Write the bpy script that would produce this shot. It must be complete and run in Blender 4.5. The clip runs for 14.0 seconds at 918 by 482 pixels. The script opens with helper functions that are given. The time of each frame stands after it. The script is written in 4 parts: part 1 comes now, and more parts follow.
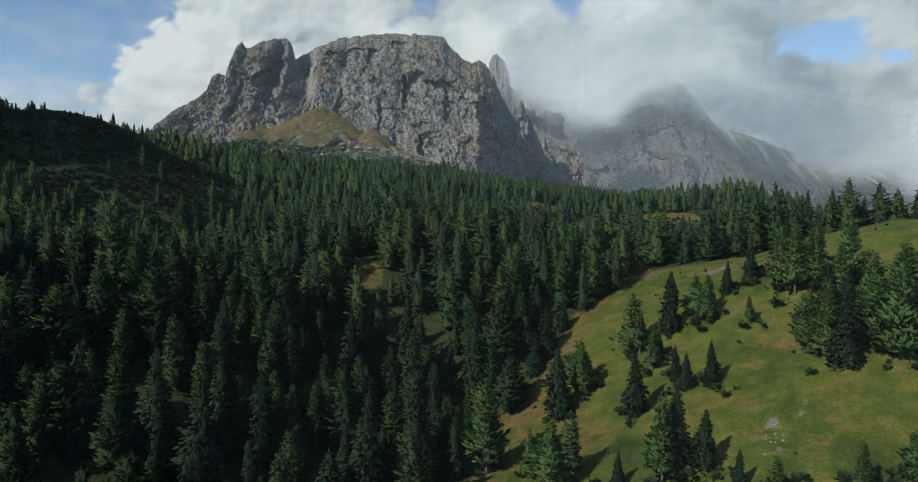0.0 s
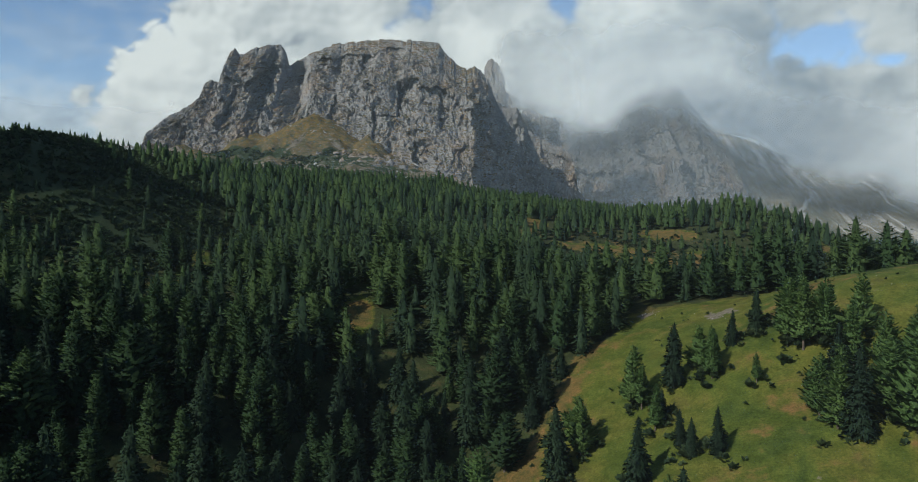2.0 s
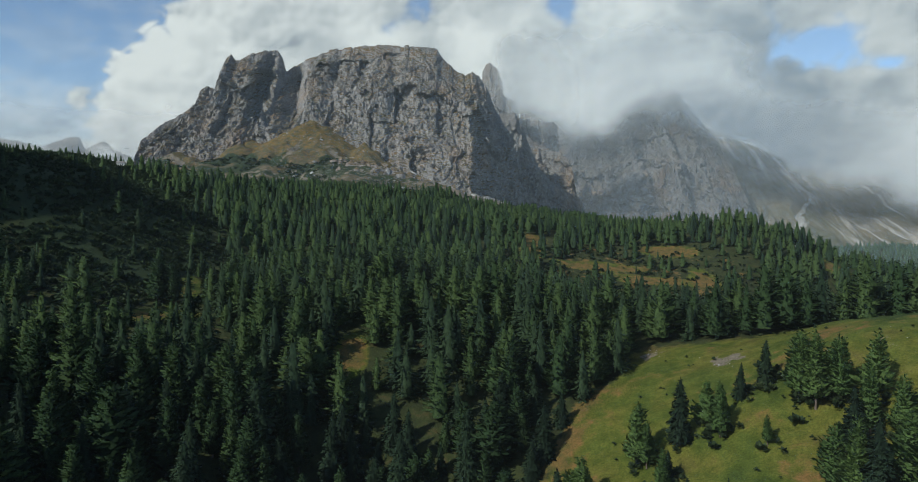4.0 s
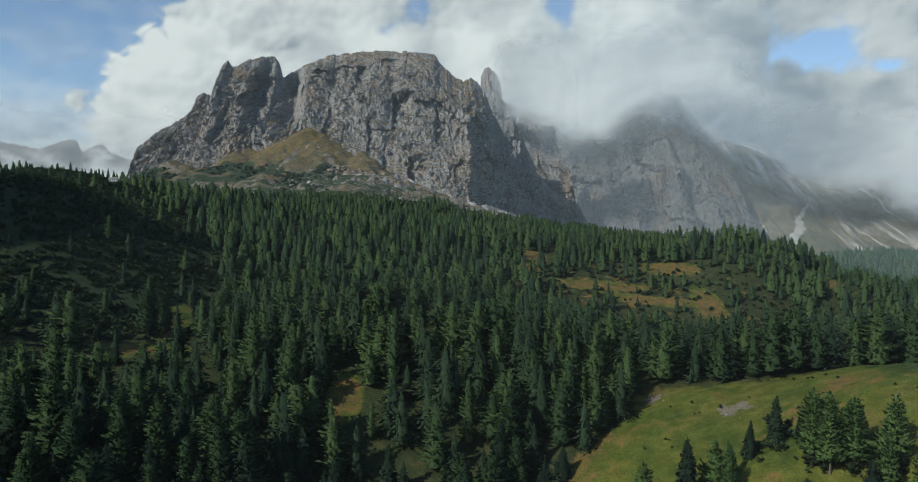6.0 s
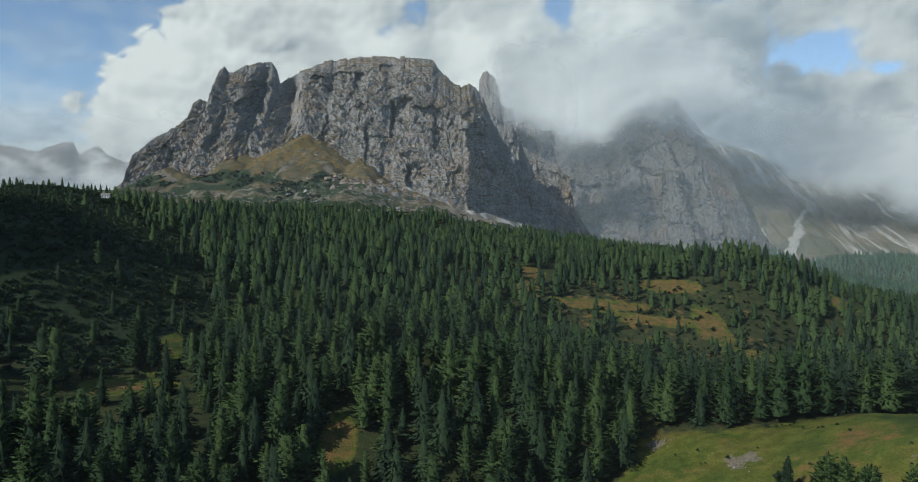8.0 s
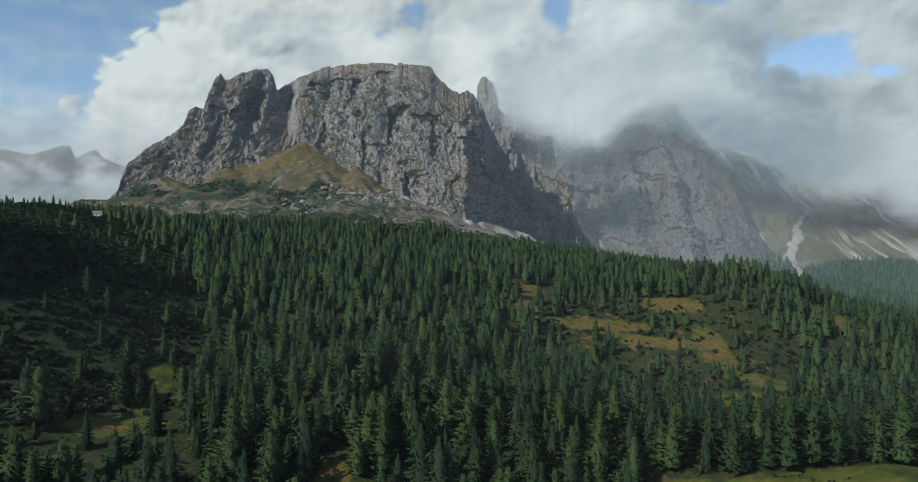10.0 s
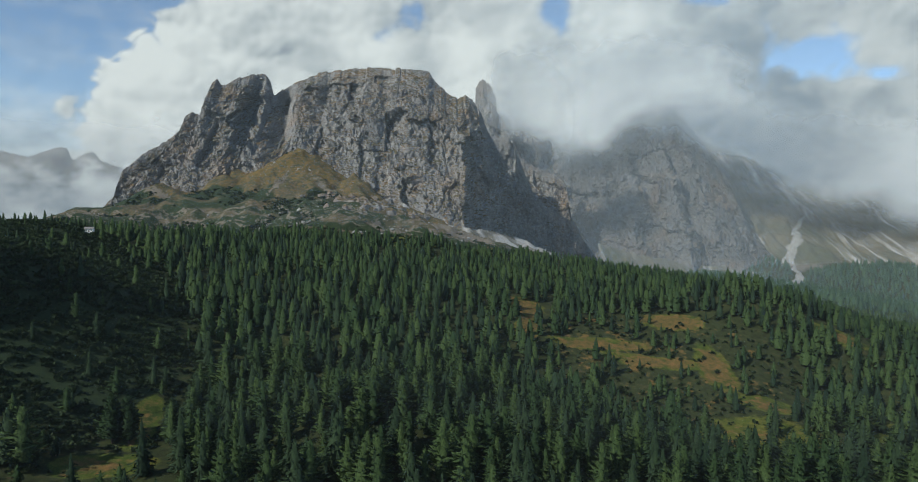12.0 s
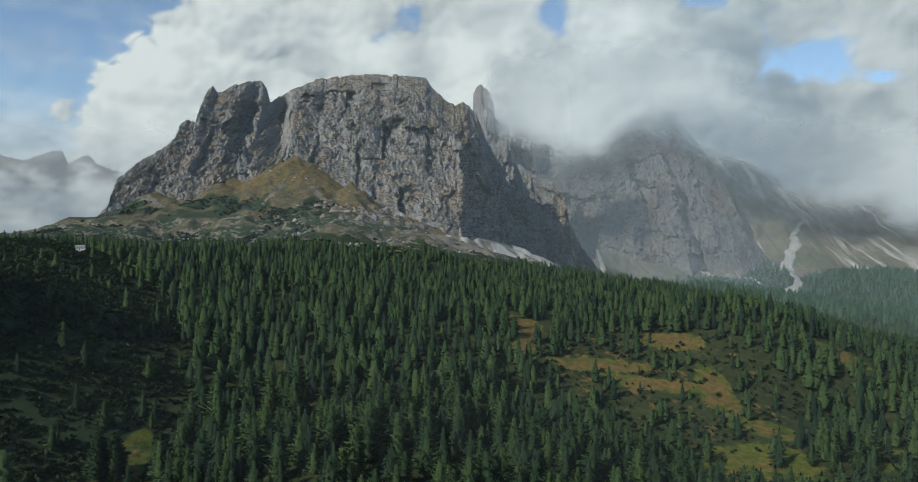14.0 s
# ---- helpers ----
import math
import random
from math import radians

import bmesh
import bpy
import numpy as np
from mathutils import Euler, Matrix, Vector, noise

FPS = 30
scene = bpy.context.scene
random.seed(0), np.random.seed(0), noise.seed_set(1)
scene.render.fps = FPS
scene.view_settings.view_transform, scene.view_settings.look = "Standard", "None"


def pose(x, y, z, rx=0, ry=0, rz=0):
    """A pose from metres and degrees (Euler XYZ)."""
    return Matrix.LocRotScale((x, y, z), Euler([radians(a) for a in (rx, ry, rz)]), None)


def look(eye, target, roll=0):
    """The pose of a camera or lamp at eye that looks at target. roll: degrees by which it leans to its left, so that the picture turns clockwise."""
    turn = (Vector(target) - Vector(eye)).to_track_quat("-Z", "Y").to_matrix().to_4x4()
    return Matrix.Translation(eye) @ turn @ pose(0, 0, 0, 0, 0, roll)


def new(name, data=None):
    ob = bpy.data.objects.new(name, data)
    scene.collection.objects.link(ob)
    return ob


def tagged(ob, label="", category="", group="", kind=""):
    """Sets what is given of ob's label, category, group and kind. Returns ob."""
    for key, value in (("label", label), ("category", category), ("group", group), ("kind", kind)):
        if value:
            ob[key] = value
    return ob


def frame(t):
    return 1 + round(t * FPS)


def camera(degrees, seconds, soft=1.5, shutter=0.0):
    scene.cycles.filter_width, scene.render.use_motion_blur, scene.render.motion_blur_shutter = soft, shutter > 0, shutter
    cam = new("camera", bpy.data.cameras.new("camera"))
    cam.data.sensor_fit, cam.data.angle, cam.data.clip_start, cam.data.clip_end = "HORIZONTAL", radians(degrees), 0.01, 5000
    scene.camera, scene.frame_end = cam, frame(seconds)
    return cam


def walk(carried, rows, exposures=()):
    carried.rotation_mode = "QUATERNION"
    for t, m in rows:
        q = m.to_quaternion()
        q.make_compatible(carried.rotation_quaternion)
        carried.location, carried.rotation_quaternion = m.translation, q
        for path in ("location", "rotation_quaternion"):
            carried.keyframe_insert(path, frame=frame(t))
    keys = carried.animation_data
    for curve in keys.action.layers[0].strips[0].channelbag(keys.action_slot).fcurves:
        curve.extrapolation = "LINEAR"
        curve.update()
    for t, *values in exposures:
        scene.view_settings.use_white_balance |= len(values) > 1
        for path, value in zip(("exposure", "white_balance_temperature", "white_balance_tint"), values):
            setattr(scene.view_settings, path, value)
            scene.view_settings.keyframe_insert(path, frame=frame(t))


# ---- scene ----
cam = camera(68.57, 14.0, soft=1.0)
# seconds, east, north, height, tilt and turn in degrees
PATH = [
    (0.0, 0.00, 0.00, 100.00, -1.499, 0.000),
    (0.5, 0.12, 2.27, 103.56, -1.428, -0.167),
    (1.0, 0.24, 4.53, 107.12, -1.461, -0.267),
    (1.5, 0.35, 6.78, 110.66, -1.429, -0.342),
    (2.0, 0.47, 9.01, 114.19, -1.460, -0.384),
    (2.5, 0.59, 11.23, 117.72, -1.398, -0.447),
    (3.0, 0.71, 13.45, 121.23, -1.481, -0.478),
    (3.8, 0.89, 16.97, 126.83, -1.467, -0.532),
    (4.6, 1.08, 20.46, 132.40, -1.453, -0.587),
    (5.5, 1.29, 24.36, 138.64, -1.438, -0.648),
    (6.0, 1.41, 26.51, 142.09, -1.449, -0.676),
    (6.5, 1.53, 28.66, 145.53, -1.389, -0.711),
    (7.0, 1.65, 30.80, 148.96, -1.394, -0.750),
    (7.5, 1.76, 32.93, 152.38, -1.431, -0.781),
    (8.0, 1.88, 35.05, 155.78, -1.461, -0.809),
    (8.8, 2.07, 38.42, 161.21, -1.429, -0.873),
    (9.6, 2.26, 41.78, 166.61, -1.397, -0.937),
    (10.5, 2.47, 45.54, 172.65, -1.361, -1.010),
    (11.0, 2.59, 47.63, 175.99, -1.380, -1.040),
    (11.5, 2.71, 49.70, 179.32, -1.402, -1.078),
    (12.0, 2.82, 51.77, 182.63, -1.442, -1.107),
    (12.5, 2.94, 53.83, 185.94, -1.364, -1.166),
    (13.0, 3.06, 55.89, 189.23, -1.381, -1.214),
    (13.5, 3.18, 57.95, 192.51, -1.395, -1.254),
    (14.0, 3.30, 60.00, 195.78, -1.355, -1.302),
]
walk(cam, [(t, pose(x, y, z, 90 + tilt, 0, turn)) for t, x, y, z, tilt, turn in PATH], exposures=[(0.0, 0.0, 6360, 3), (14.0, 0.0, 6360, 3)])

from mathutils.bvhtree import BVHTree

# ---------------------------------------------------------------- light
SUN_AZ, SUN_EL = 230.0, 37.0          # degrees: where the sun stands, clockwise from north
world = bpy.data.worlds.new("sky")
scene.world = world
world.use_nodes = True
wn = world.node_tree.nodes
sky = wn.new("ShaderNodeTexSky")
sky.sky_type, sky.sun_disc = "NISHITA", False
sky.sun_elevation, sky.sun_rotation = radians(SUN_EL), radians(SUN_AZ)
sky.altitude, sky.air_density, sky.dust_density, sky.ozone_density = 1900, 1.0, 1.6, 1.5
world.node_tree.links.new(sky.outputs[0], wn["Background"].inputs[0])
wn["Background"].inputs[1].default_value = 0.135
sun_data = bpy.data.lights.new("sun", "SUN")
sun_data.energy, sun_data.angle, sun_data.color = 4.0, radians(0.6), (1.0, 0.945, 0.85)
sun = new("sun", sun_data)
az, el = radians(SUN_AZ), radians(SUN_EL)
TO_SUN = Vector((math.sin(az) * math.cos(el), math.cos(az) * math.cos(el), math.sin(el)))
sun.matrix_world = look((0, 0, 900), Vector((0, 0, 900)) - TO_SUN)


# ---------------------------------------------------------------- small helpers
def node_mat(name):
    m = bpy.data.materials.new(name)
    m.use_nodes = True
    nt = m.node_tree
    return m, nt, nt.nodes["Principled BSDF"], nt.nodes["Material Output"]


def nd(nt, kind, blend="", op="", attr="", clamp=False):
    n = nt.nodes.new("ShaderNode" + kind)
    if blend:
        n.blend_type = blend
    if op:
        n.operation = op
    if attr:
        n.attribute_name = attr
    if clamp:
        n.use_clamp = True
    return n


def ramp(nt, source, stops):
    r = nt.nodes.new("ShaderNodeValToRGB")
    while len(r.color_ramp.elements) < len(stops):
        r.color_ramp.elements.new(0.5)
    for e, (at, c) in zip(r.color_ramp.elements, stops):
        e.position, e.color = at, (*c, 1) if len(c) == 3 else c
    nt.links.new(source, r.inputs[0])
    return r.outputs[0]


def noise_tex(nt, vec, scale, detail=6.0, rough=0.6, distort=0.0):
    n = nd(nt, "TexNoise")
    n.inputs["Scale"].default_value, n.inputs["Detail"].default_value = scale, detail
    n.inputs["Roughness"].default_value, n.inputs["Distortion"].default_value = rough, distort
    if vec is not None:
        nt.links.new(vec, n.inputs["Vector"])
    return n.outputs[0]


def mix_col(nt, fac, a, b, mode="MIX"):
    n = nd(nt, "MixRGB", blend=mode)
    for sock, v in zip(n.inputs, (fac, a, b)):
        if isinstance(v, (int, float)):
            sock.default_value = v
        elif isinstance(v, tuple):
            sock.default_value = (*v, 1)
        else:
            nt.links.new(v, sock)
    return n.outputs[0]


def calc(nt, op, a, b=0.0, clamp=False):
    n = nd(nt, "Math", op=op, clamp=clamp)
    for sock, v in zip(n.inputs, (a, b)):
        if isinstance(v, (int, float)):
            sock.default_value = v
        else:
            nt.links.new(v, sock)
    return n.outputs[0]


def scaled_pos(nt, sx, sy, sz):
    g = nd(nt, "NewGeometry")
    m = nd(nt, "VectorMath", op="MULTIPLY")
    nt.links.new(g.outputs["Position"], m.inputs[0])
    m.inputs[1].default_value = (sx, sy, sz)
    return m.outputs[0]


def bump(nt, bsdf, height, strength, dist):
    b = nd(nt, "Bump")
    b.inputs["Strength"].default_value, b.inputs["Distance"].default_value = strength, dist
    nt.links.new(height, b.inputs["Height"])
    nt.links.new(b.outputs[0], bsdf.inputs["Normal"])


def mesh_from(name, verts, faces, material, smooth=True):
    me = bpy.data.meshes.new(name)
    verts = np.asarray(verts, np.float32).reshape(-1, 3)
    faces = np.asarray(faces, np.int32)
    k = faces.shape[1]
    me.vertices.add(len(verts))
    me.vertices.foreach_set("co", verts.ravel())
    me.loops.add(faces.size)
    me.loops.foreach_set("vertex_index", faces.ravel())
    me.polygons.add(len(faces))
    me.polygons.foreach_set("loop_start", np.arange(0, faces.size, k, dtype=np.int32))
    me.polygons.foreach_set("use_smooth", np.full(len(faces), smooth))
    me.update(calc_edges=True)
    me.materials.append(material)
    return me


def grid_faces(nu, nv):
    i = np.arange(nu * nv).reshape(nv, nu)
    return np.stack([i[:-1, :-1], i[:-1, 1:], i[1:, 1:], i[1:, :-1]], -1).reshape(-1, 4)


def value_attr(me, name, values):
    a = me.attributes.new(name, "FLOAT", "POINT")
    a.data.foreach_set("value", np.asarray(values, np.float32).ravel())


def lattice(ix, iy, iz, seed):
    """A random number from 0 to 1 for each corner of a lattice."""
    h = ix.astype(np.uint32) * np.uint32(374761393) + iy.astype(np.uint32) * np.uint32(668265263) + iz.astype(np.uint32) * np.uint32(2246822519) + np.uint32(seed * 3266489 + 12345)
    h = (h ^ (h >> np.uint32(13))) * np.uint32(1274126177)
    h = (h ^ (h >> np.uint32(16))) * np.uint32(2654435769)
    return (h ^ (h >> np.uint32(15))).astype(float) / 4294967295.0


def waves(x, y, z, seed=0):
    """Smooth noise from about -1 to 1 at arrays of places."""
    x, y, z = np.broadcast_arrays(np.asarray(x, float), np.asarray(y, float), np.asarray(z, float))
    ix, iy, iz = [np.floor(v).astype(np.int64) for v in (x, y, z)]
    fx, fy, fz = x - ix, y - iy, z - iz
    ux, uy, uz = [f * f * f * (f * (f * 6 - 15) + 10) for f in (fx, fy, fz)]
    total = np.zeros(x.shape)
    for a in (0, 1):
        for b in (0, 1):
            for c in (0, 1):
                turn = lattice(ix + a, iy + b, iz + c, seed) * 2 * math.pi
                rise = lattice(ix + a, iy + b, iz + c, seed + 77) * 2 - 1
                flat = np.sqrt(1 - rise * rise)
                slope = flat * np.cos(turn) * (fx - a) + flat * np.sin(turn) * (fy - b) + rise * (fz - c)
                total += slope * (ux if a else 1 - ux) * (uy if b else 1 - uy) * (uz if c else 1 - uz)
    return total * 1.5


def fbm(x, y, z, octaves=4, gain=0.5, seed=0):
    """Fractal noise."""
    return sum(gain ** k * waves(x * 2 ** k, y * 2 ** k, z * 2 ** k, seed + k) for k in range(octaves))


def ridged(x, y, z, octaves=4, seed=30):
    """Fractal noise with sharp crests, about 1 in the mean."""
    return 1 + sum(0.5 ** k * (0.6 - 2 * np.abs(waves(x * 2 ** k, y * 2 ** k, z * 2 ** k, seed + k))) for k in range(octaves))


def puffs(x, y, z, octaves=5, seed=60):
    """Fractal noise of round lumps with sharp creases between them, 0 and up."""
    return sum(0.52 ** k * np.abs(waves(x * 2 ** k, y * 2 ** k, z * 2 ** k, seed + k)) for k in range(octaves))


def facets(x, z, seed, tilt=1.0):
    """Broken rock: each cell of an uneven net is a plane of its own height and slant, about -1 to 1."""
    ix, iz = np.floor(x).astype(np.int64), np.floor(z).astype(np.int64)
    best, val = np.full(x.shape, 9.0), np.zeros(x.shape)
    o = np.zeros_like(ix)
    for a in (-1, 0, 1):
        for b in (-1, 0, 1):
            cx, cz = ix + a, iz + b
            dx, dz = x - cx - lattice(cx, cz, o, seed), z - cz - lattice(cx, cz, o, seed + 1)
            d = dx * dx + dz * dz
            v = lattice(cx, cz, o, seed + 2) * 2 - 1 + tilt * ((lattice(cx, cz, o, seed + 3) * 2 - 1) * dx * 1.6 + (lattice(cx, cz, o, seed + 4) * 2 - 1.35) * dz * 1.6)
            val = np.where(d < best, v, val)
            best = np.minimum(best, d)
    return val


def soften(me, normals):
    me.polygons.foreach_set("use_smooth", np.ones(len(me.polygons), bool))
    me.normals_split_custom_set_from_vertices(normals.tolist())


def part(name, me, parent, label=""):
    ob = new(name, me)
    ob.parent = parent
    return tagged(ob, label)


# ---------------------------------------------------------------- the lie of the land
# broad hills, then knolls and hollows: east, north, spread, height
HILLS = [
    (-336, 792, 520, 168.1),
    (-238, 1240, 220, 155.5),
    (-210, 876, 140, -14.3),
    (1302, 2164, 220, 56.9),
    (532, 1240, 220, 41.0),
    (-700, 1240, 220, 44.4),
    (280, 876, 140, 23.5),
    (994, 1702, 220, -56.1),
    (490, 2080, 340, 31.7),
    (686, 470, 220, 33.8),
    (985, 2085, 46, 52.0),
    (800, 1985, 60, 18.0),
]
KNOLLS = [
    (215, 255, 42, 10.0),
    (151, 205, 38, 34.3),
    (-8, 205, 38, -30.3),
    (98, 456, 60, -26.1),
    (-133, 393, 90, -23.9),
    (-112, 582, 60, -7.3),
    (-28, 78, 60, -42.4),
    (224, 456, 60, -10.4),
    (371, 141, 90, 68.8),
    (266, 624, 60, 29.1),
    (-322, 960, 90, -57.3),
    (-238, 414, 60, 41.3),
    (98, 205, 38, 7.8),
    (-322, 582, 60, 24.4),
    (125, 285, 38, 11.1),
    (258, 312, 38, 34.4),
    (125, 126, 38, 7.7),
    (-35, 338, 38, 10.4),
    (284, 498, 38, -15.6),
    (151, 365, 38, -10.6),
    (-35, 817, 38, 11.1),
    (-315, 480, 60, 20.0),
]


CONES = [(-256, 1255, 322, 0.62), (-352, 1220, 276, 0.50), (-455, 1160, 250, 0.5), (-150, 1175, 262, 0.6)]


def land(x, y):
    """Height of the ground."""
    x, y = np.asarray(x, float), np.asarray(y, float)
    z = np.zeros_like(x + y)
    for hx, hy, s, h in HILLS + KNOLLS:
        z = z + h * np.exp(-((x - hx) ** 2 + (y - hy) ** 2) / (2 * s * s))
    # a ridge added in the west, out of view, its heights set to shade the left slopes
    along = np.clip((y + 420) / 180, 0, 1) * np.clip((415 - y) / 120, 0, 1)
    z = z + np.interp(y, [-60, 0, 60, 140, 200, 260, 330], [350, 304, 232, 164, 150, 228, 252]) * along * np.exp(-((x + 396 + 0.12 * (200 - y)) / 84) ** 2)
    # cones of scree and turf that lean against the foot of the walls
    z = z - 26 * np.exp(-((x + 250) / 230) ** 2 - ((y - 1130) / 110) ** 2)
    for cx, cy, top, fall in CONES:
        d = np.hypot((x - cx) * 1.15, y - cy)
        c = top - fall * d + 0.00035 * d * d
        w = np.clip((c - z) / 14 + 0.5, 0, 1) * (d < 330)
        z = z + (c - z) * w * w * (3 - 2 * w) * (y < 1400)
    # hills that close the valley behind
    z = z + 180 * np.clip((-y - 250) / 900, 0, 1) ** 1.2
    return z


def blob(x, y, cx, cy, rx, ry, turn=0.0):
    """1 at the middle of an ellipse, 0 at its rim, negative outside."""
    c, s = math.cos(radians(turn)), math.sin(radians(turn))
    dx, dy = x - cx, y - cy
    return 1 - np.hypot((dx * c + dy * s) / rx, (dy * c - dx * s) / ry)


def meadow(x, y):
    """Signed cover of the open pasture on the knoll: above 0 is open."""
    top = np.interp(x, [20, 45, 72, 96, 125, 150, 200, 300], [200, 245, 277, 264, 258, 243, 235, 220])
    left = np.interp(y, [60, 160, 190, 202, 210, 227, 236, 241, 253, 281], [-5, 2, 8, 14, 20, 28, 35, 44, 59, 76])
    return np.minimum((top - y) / 20, (x - left) / 20)


CLEARINGS = [  # east, north, half length, half width, turn, rust 0..1
    (62, 548, 9, 26, -8, 0.9), (66, 590, 15, 24, -20, 0.85), (52, 614, 20, 8, 10, 0.8), (182, 580, 26, 15, -10, 0.75), (115, 540, 40, 9, 5, 0.7), (150, 520, 40, 8, -8, 0.7),
    (190, 515, 13, 32, -6, 0.7), (172, 422, 38, 30, 15, 0.32), (205, 470, 22, 14, -15, 0.5),
    (312, 576, 24, 16, -20, 0.6), (-133, 354, 7, 26, 10, 0.55), (-132, 316, 21, 11, 8, 0.5),
    (-38, 272, 7, 15, 0, 0.7), (-120, 596, 40, 7, -20, 0.35), (262, 455, 18, 16, 0, 0.1),
    (250, 402, 18, 26, 0, 0.1),
]


def clearing(x, y):
    best = np.full(np.shape(x + y), -9.0)
    rust = np.zeros(np.shape(x + y))
    for cx, cy, rx, ry, turn, k in CLEARINGS:
        b = blob(x, y, cx, cy, rx, ry, turn)
        rust = np.where(b > best, k, rust)
        best = np.maximum(best, b)
    return best, rust


def treeline(x):
    return np.interp(x, [-700, -400, -250, -140, -40, 60, 160, 300, 420], [760, 800, 860, 850, 800, 880, 1000, 1100, 6000])

# ---------------------------------------------------------------- materials
def make_ground_mat():
    m, nt, bsdf, out = node_mat("pasture_and_forest_floor")
    p = scaled_pos(nt, 1, 1, 1)
    big, mid, fine = noise_tex(nt, p, 0.035, 5), noise_tex(nt, p, 0.22, 6, 0.65), noise_tex(nt, p, 1.6, 5, 0.7)
    patch = noise_tex(nt, p, 0.06, 4, 0.6, 0.8)

    def cover(name, spread=0.5, gain=5.0):
        a = nd(nt, "Attribute", attr=name).outputs["Fac"]
        wob = calc(nt, "MULTIPLY", calc(nt, "SUBTRACT", calc(nt, "ADD", calc(nt, "MULTIPLY", mid, 0.45), calc(nt, "MULTIPLY", patch, 0.55)), 0.5), spread * 2.6)
        v = calc(nt, "ADD", a, calc(nt, "MULTIPLY", wob, calc(nt, "MULTIPLY", a, 4.0, True)))
        return calc(nt, "MULTIPLY", calc(nt, "SUBTRACT", v, 0.42), gain, True)
    litter = ramp(nt, mid, [(0.3, (0.018, 0.022, 0.010)), (0.55, (0.035, 0.045, 0.016)), (0.75, (0.075, 0.055, 0.025))])
    grass = ramp(nt, calc(nt, "ADD", calc(nt, "MULTIPLY", big, 0.55), calc(nt, "MULTIPLY", patch, 0.45)), [(0.36, (0.040, 0.066, 0.016)), (0.46, (0.096, 0.118, 0.021)), (0.55, (0.140, 0.136, 0.027)), (0.63, (0.112, 0.088, 0.032))])
    tuft = ramp(nt, fine, [(0.3, (0.45, 0.5, 0.45)), (0.6, (1, 1, 1)), (0.8, (1.35, 1.25, 1.1))])
    grass = mix_col(nt, 0.9, grass, tuft, "MULTIPLY")
    spots = ramp(nt, mid, [(0.40, (0.55, 0.62, 0.5)), (0.6, (1, 1, 1))])
    grass = mix_col(nt, 0.8, grass, spots, "MULTIPLY")
    rust = ramp(nt, mid, [(0.34, (0.066, 0.068, 0.022)), (0.5, (0.135, 0.094, 0.030)), (0.66, (0.195, 0.112, 0.040))])
    rust = mix_col(nt, 0.8, rust, tuft, "MULTIPLY")
    stone = ramp(nt, fine, [(0.3, (0.09, 0.075, 0.052)), (0.55, (0.165, 0.14, 0.11)), (0.8, (0.27, 0.245, 0.21))])
    shrub = ramp(nt, fine, [(0.3, (0.014, 0.024, 0.011)), (0.6, (0.028, 0.042, 0.018)), (0.85, (0.050, 0.058, 0.026))])
    c = mix_col(nt, cover("open", 0.55), litter, grass)
    alp = ramp(nt, calc(nt, "ADD", calc(nt, "MULTIPLY", mid, 0.6), calc(nt, "MULTIPLY", patch, 0.4)), [(0.36, (0.038, 0.042, 0.022)), (0.46, (0.066, 0.062, 0.034)), (0.53, (0.108, 0.080, 0.046)), (0.62, (0.20, 0.185, 0.165))])
    c = mix_col(nt, cover("alp", 0.4), c, alp)
    c = mix_col(nt, cover("heath", 1.0, 4.0), c, rust)
    c = mix_col(nt, cover("shrub", 1.0, 7.0), c, shrub)
    c = mix_col(nt, cover("stone", 1.6, 7.0), c, stone)
    nt.links.new(c, bsdf.inputs["Base Color"])
    bsdf.inputs["Roughness"].default_value = 0.95
    bsdf.inputs["Specular IOR Level"].default_value = 0.15
    bump(nt, bsdf, calc(nt, "ADD", calc(nt, "MULTIPLY", mid, 2.0), fine), 0.7, 0.5)
    return m


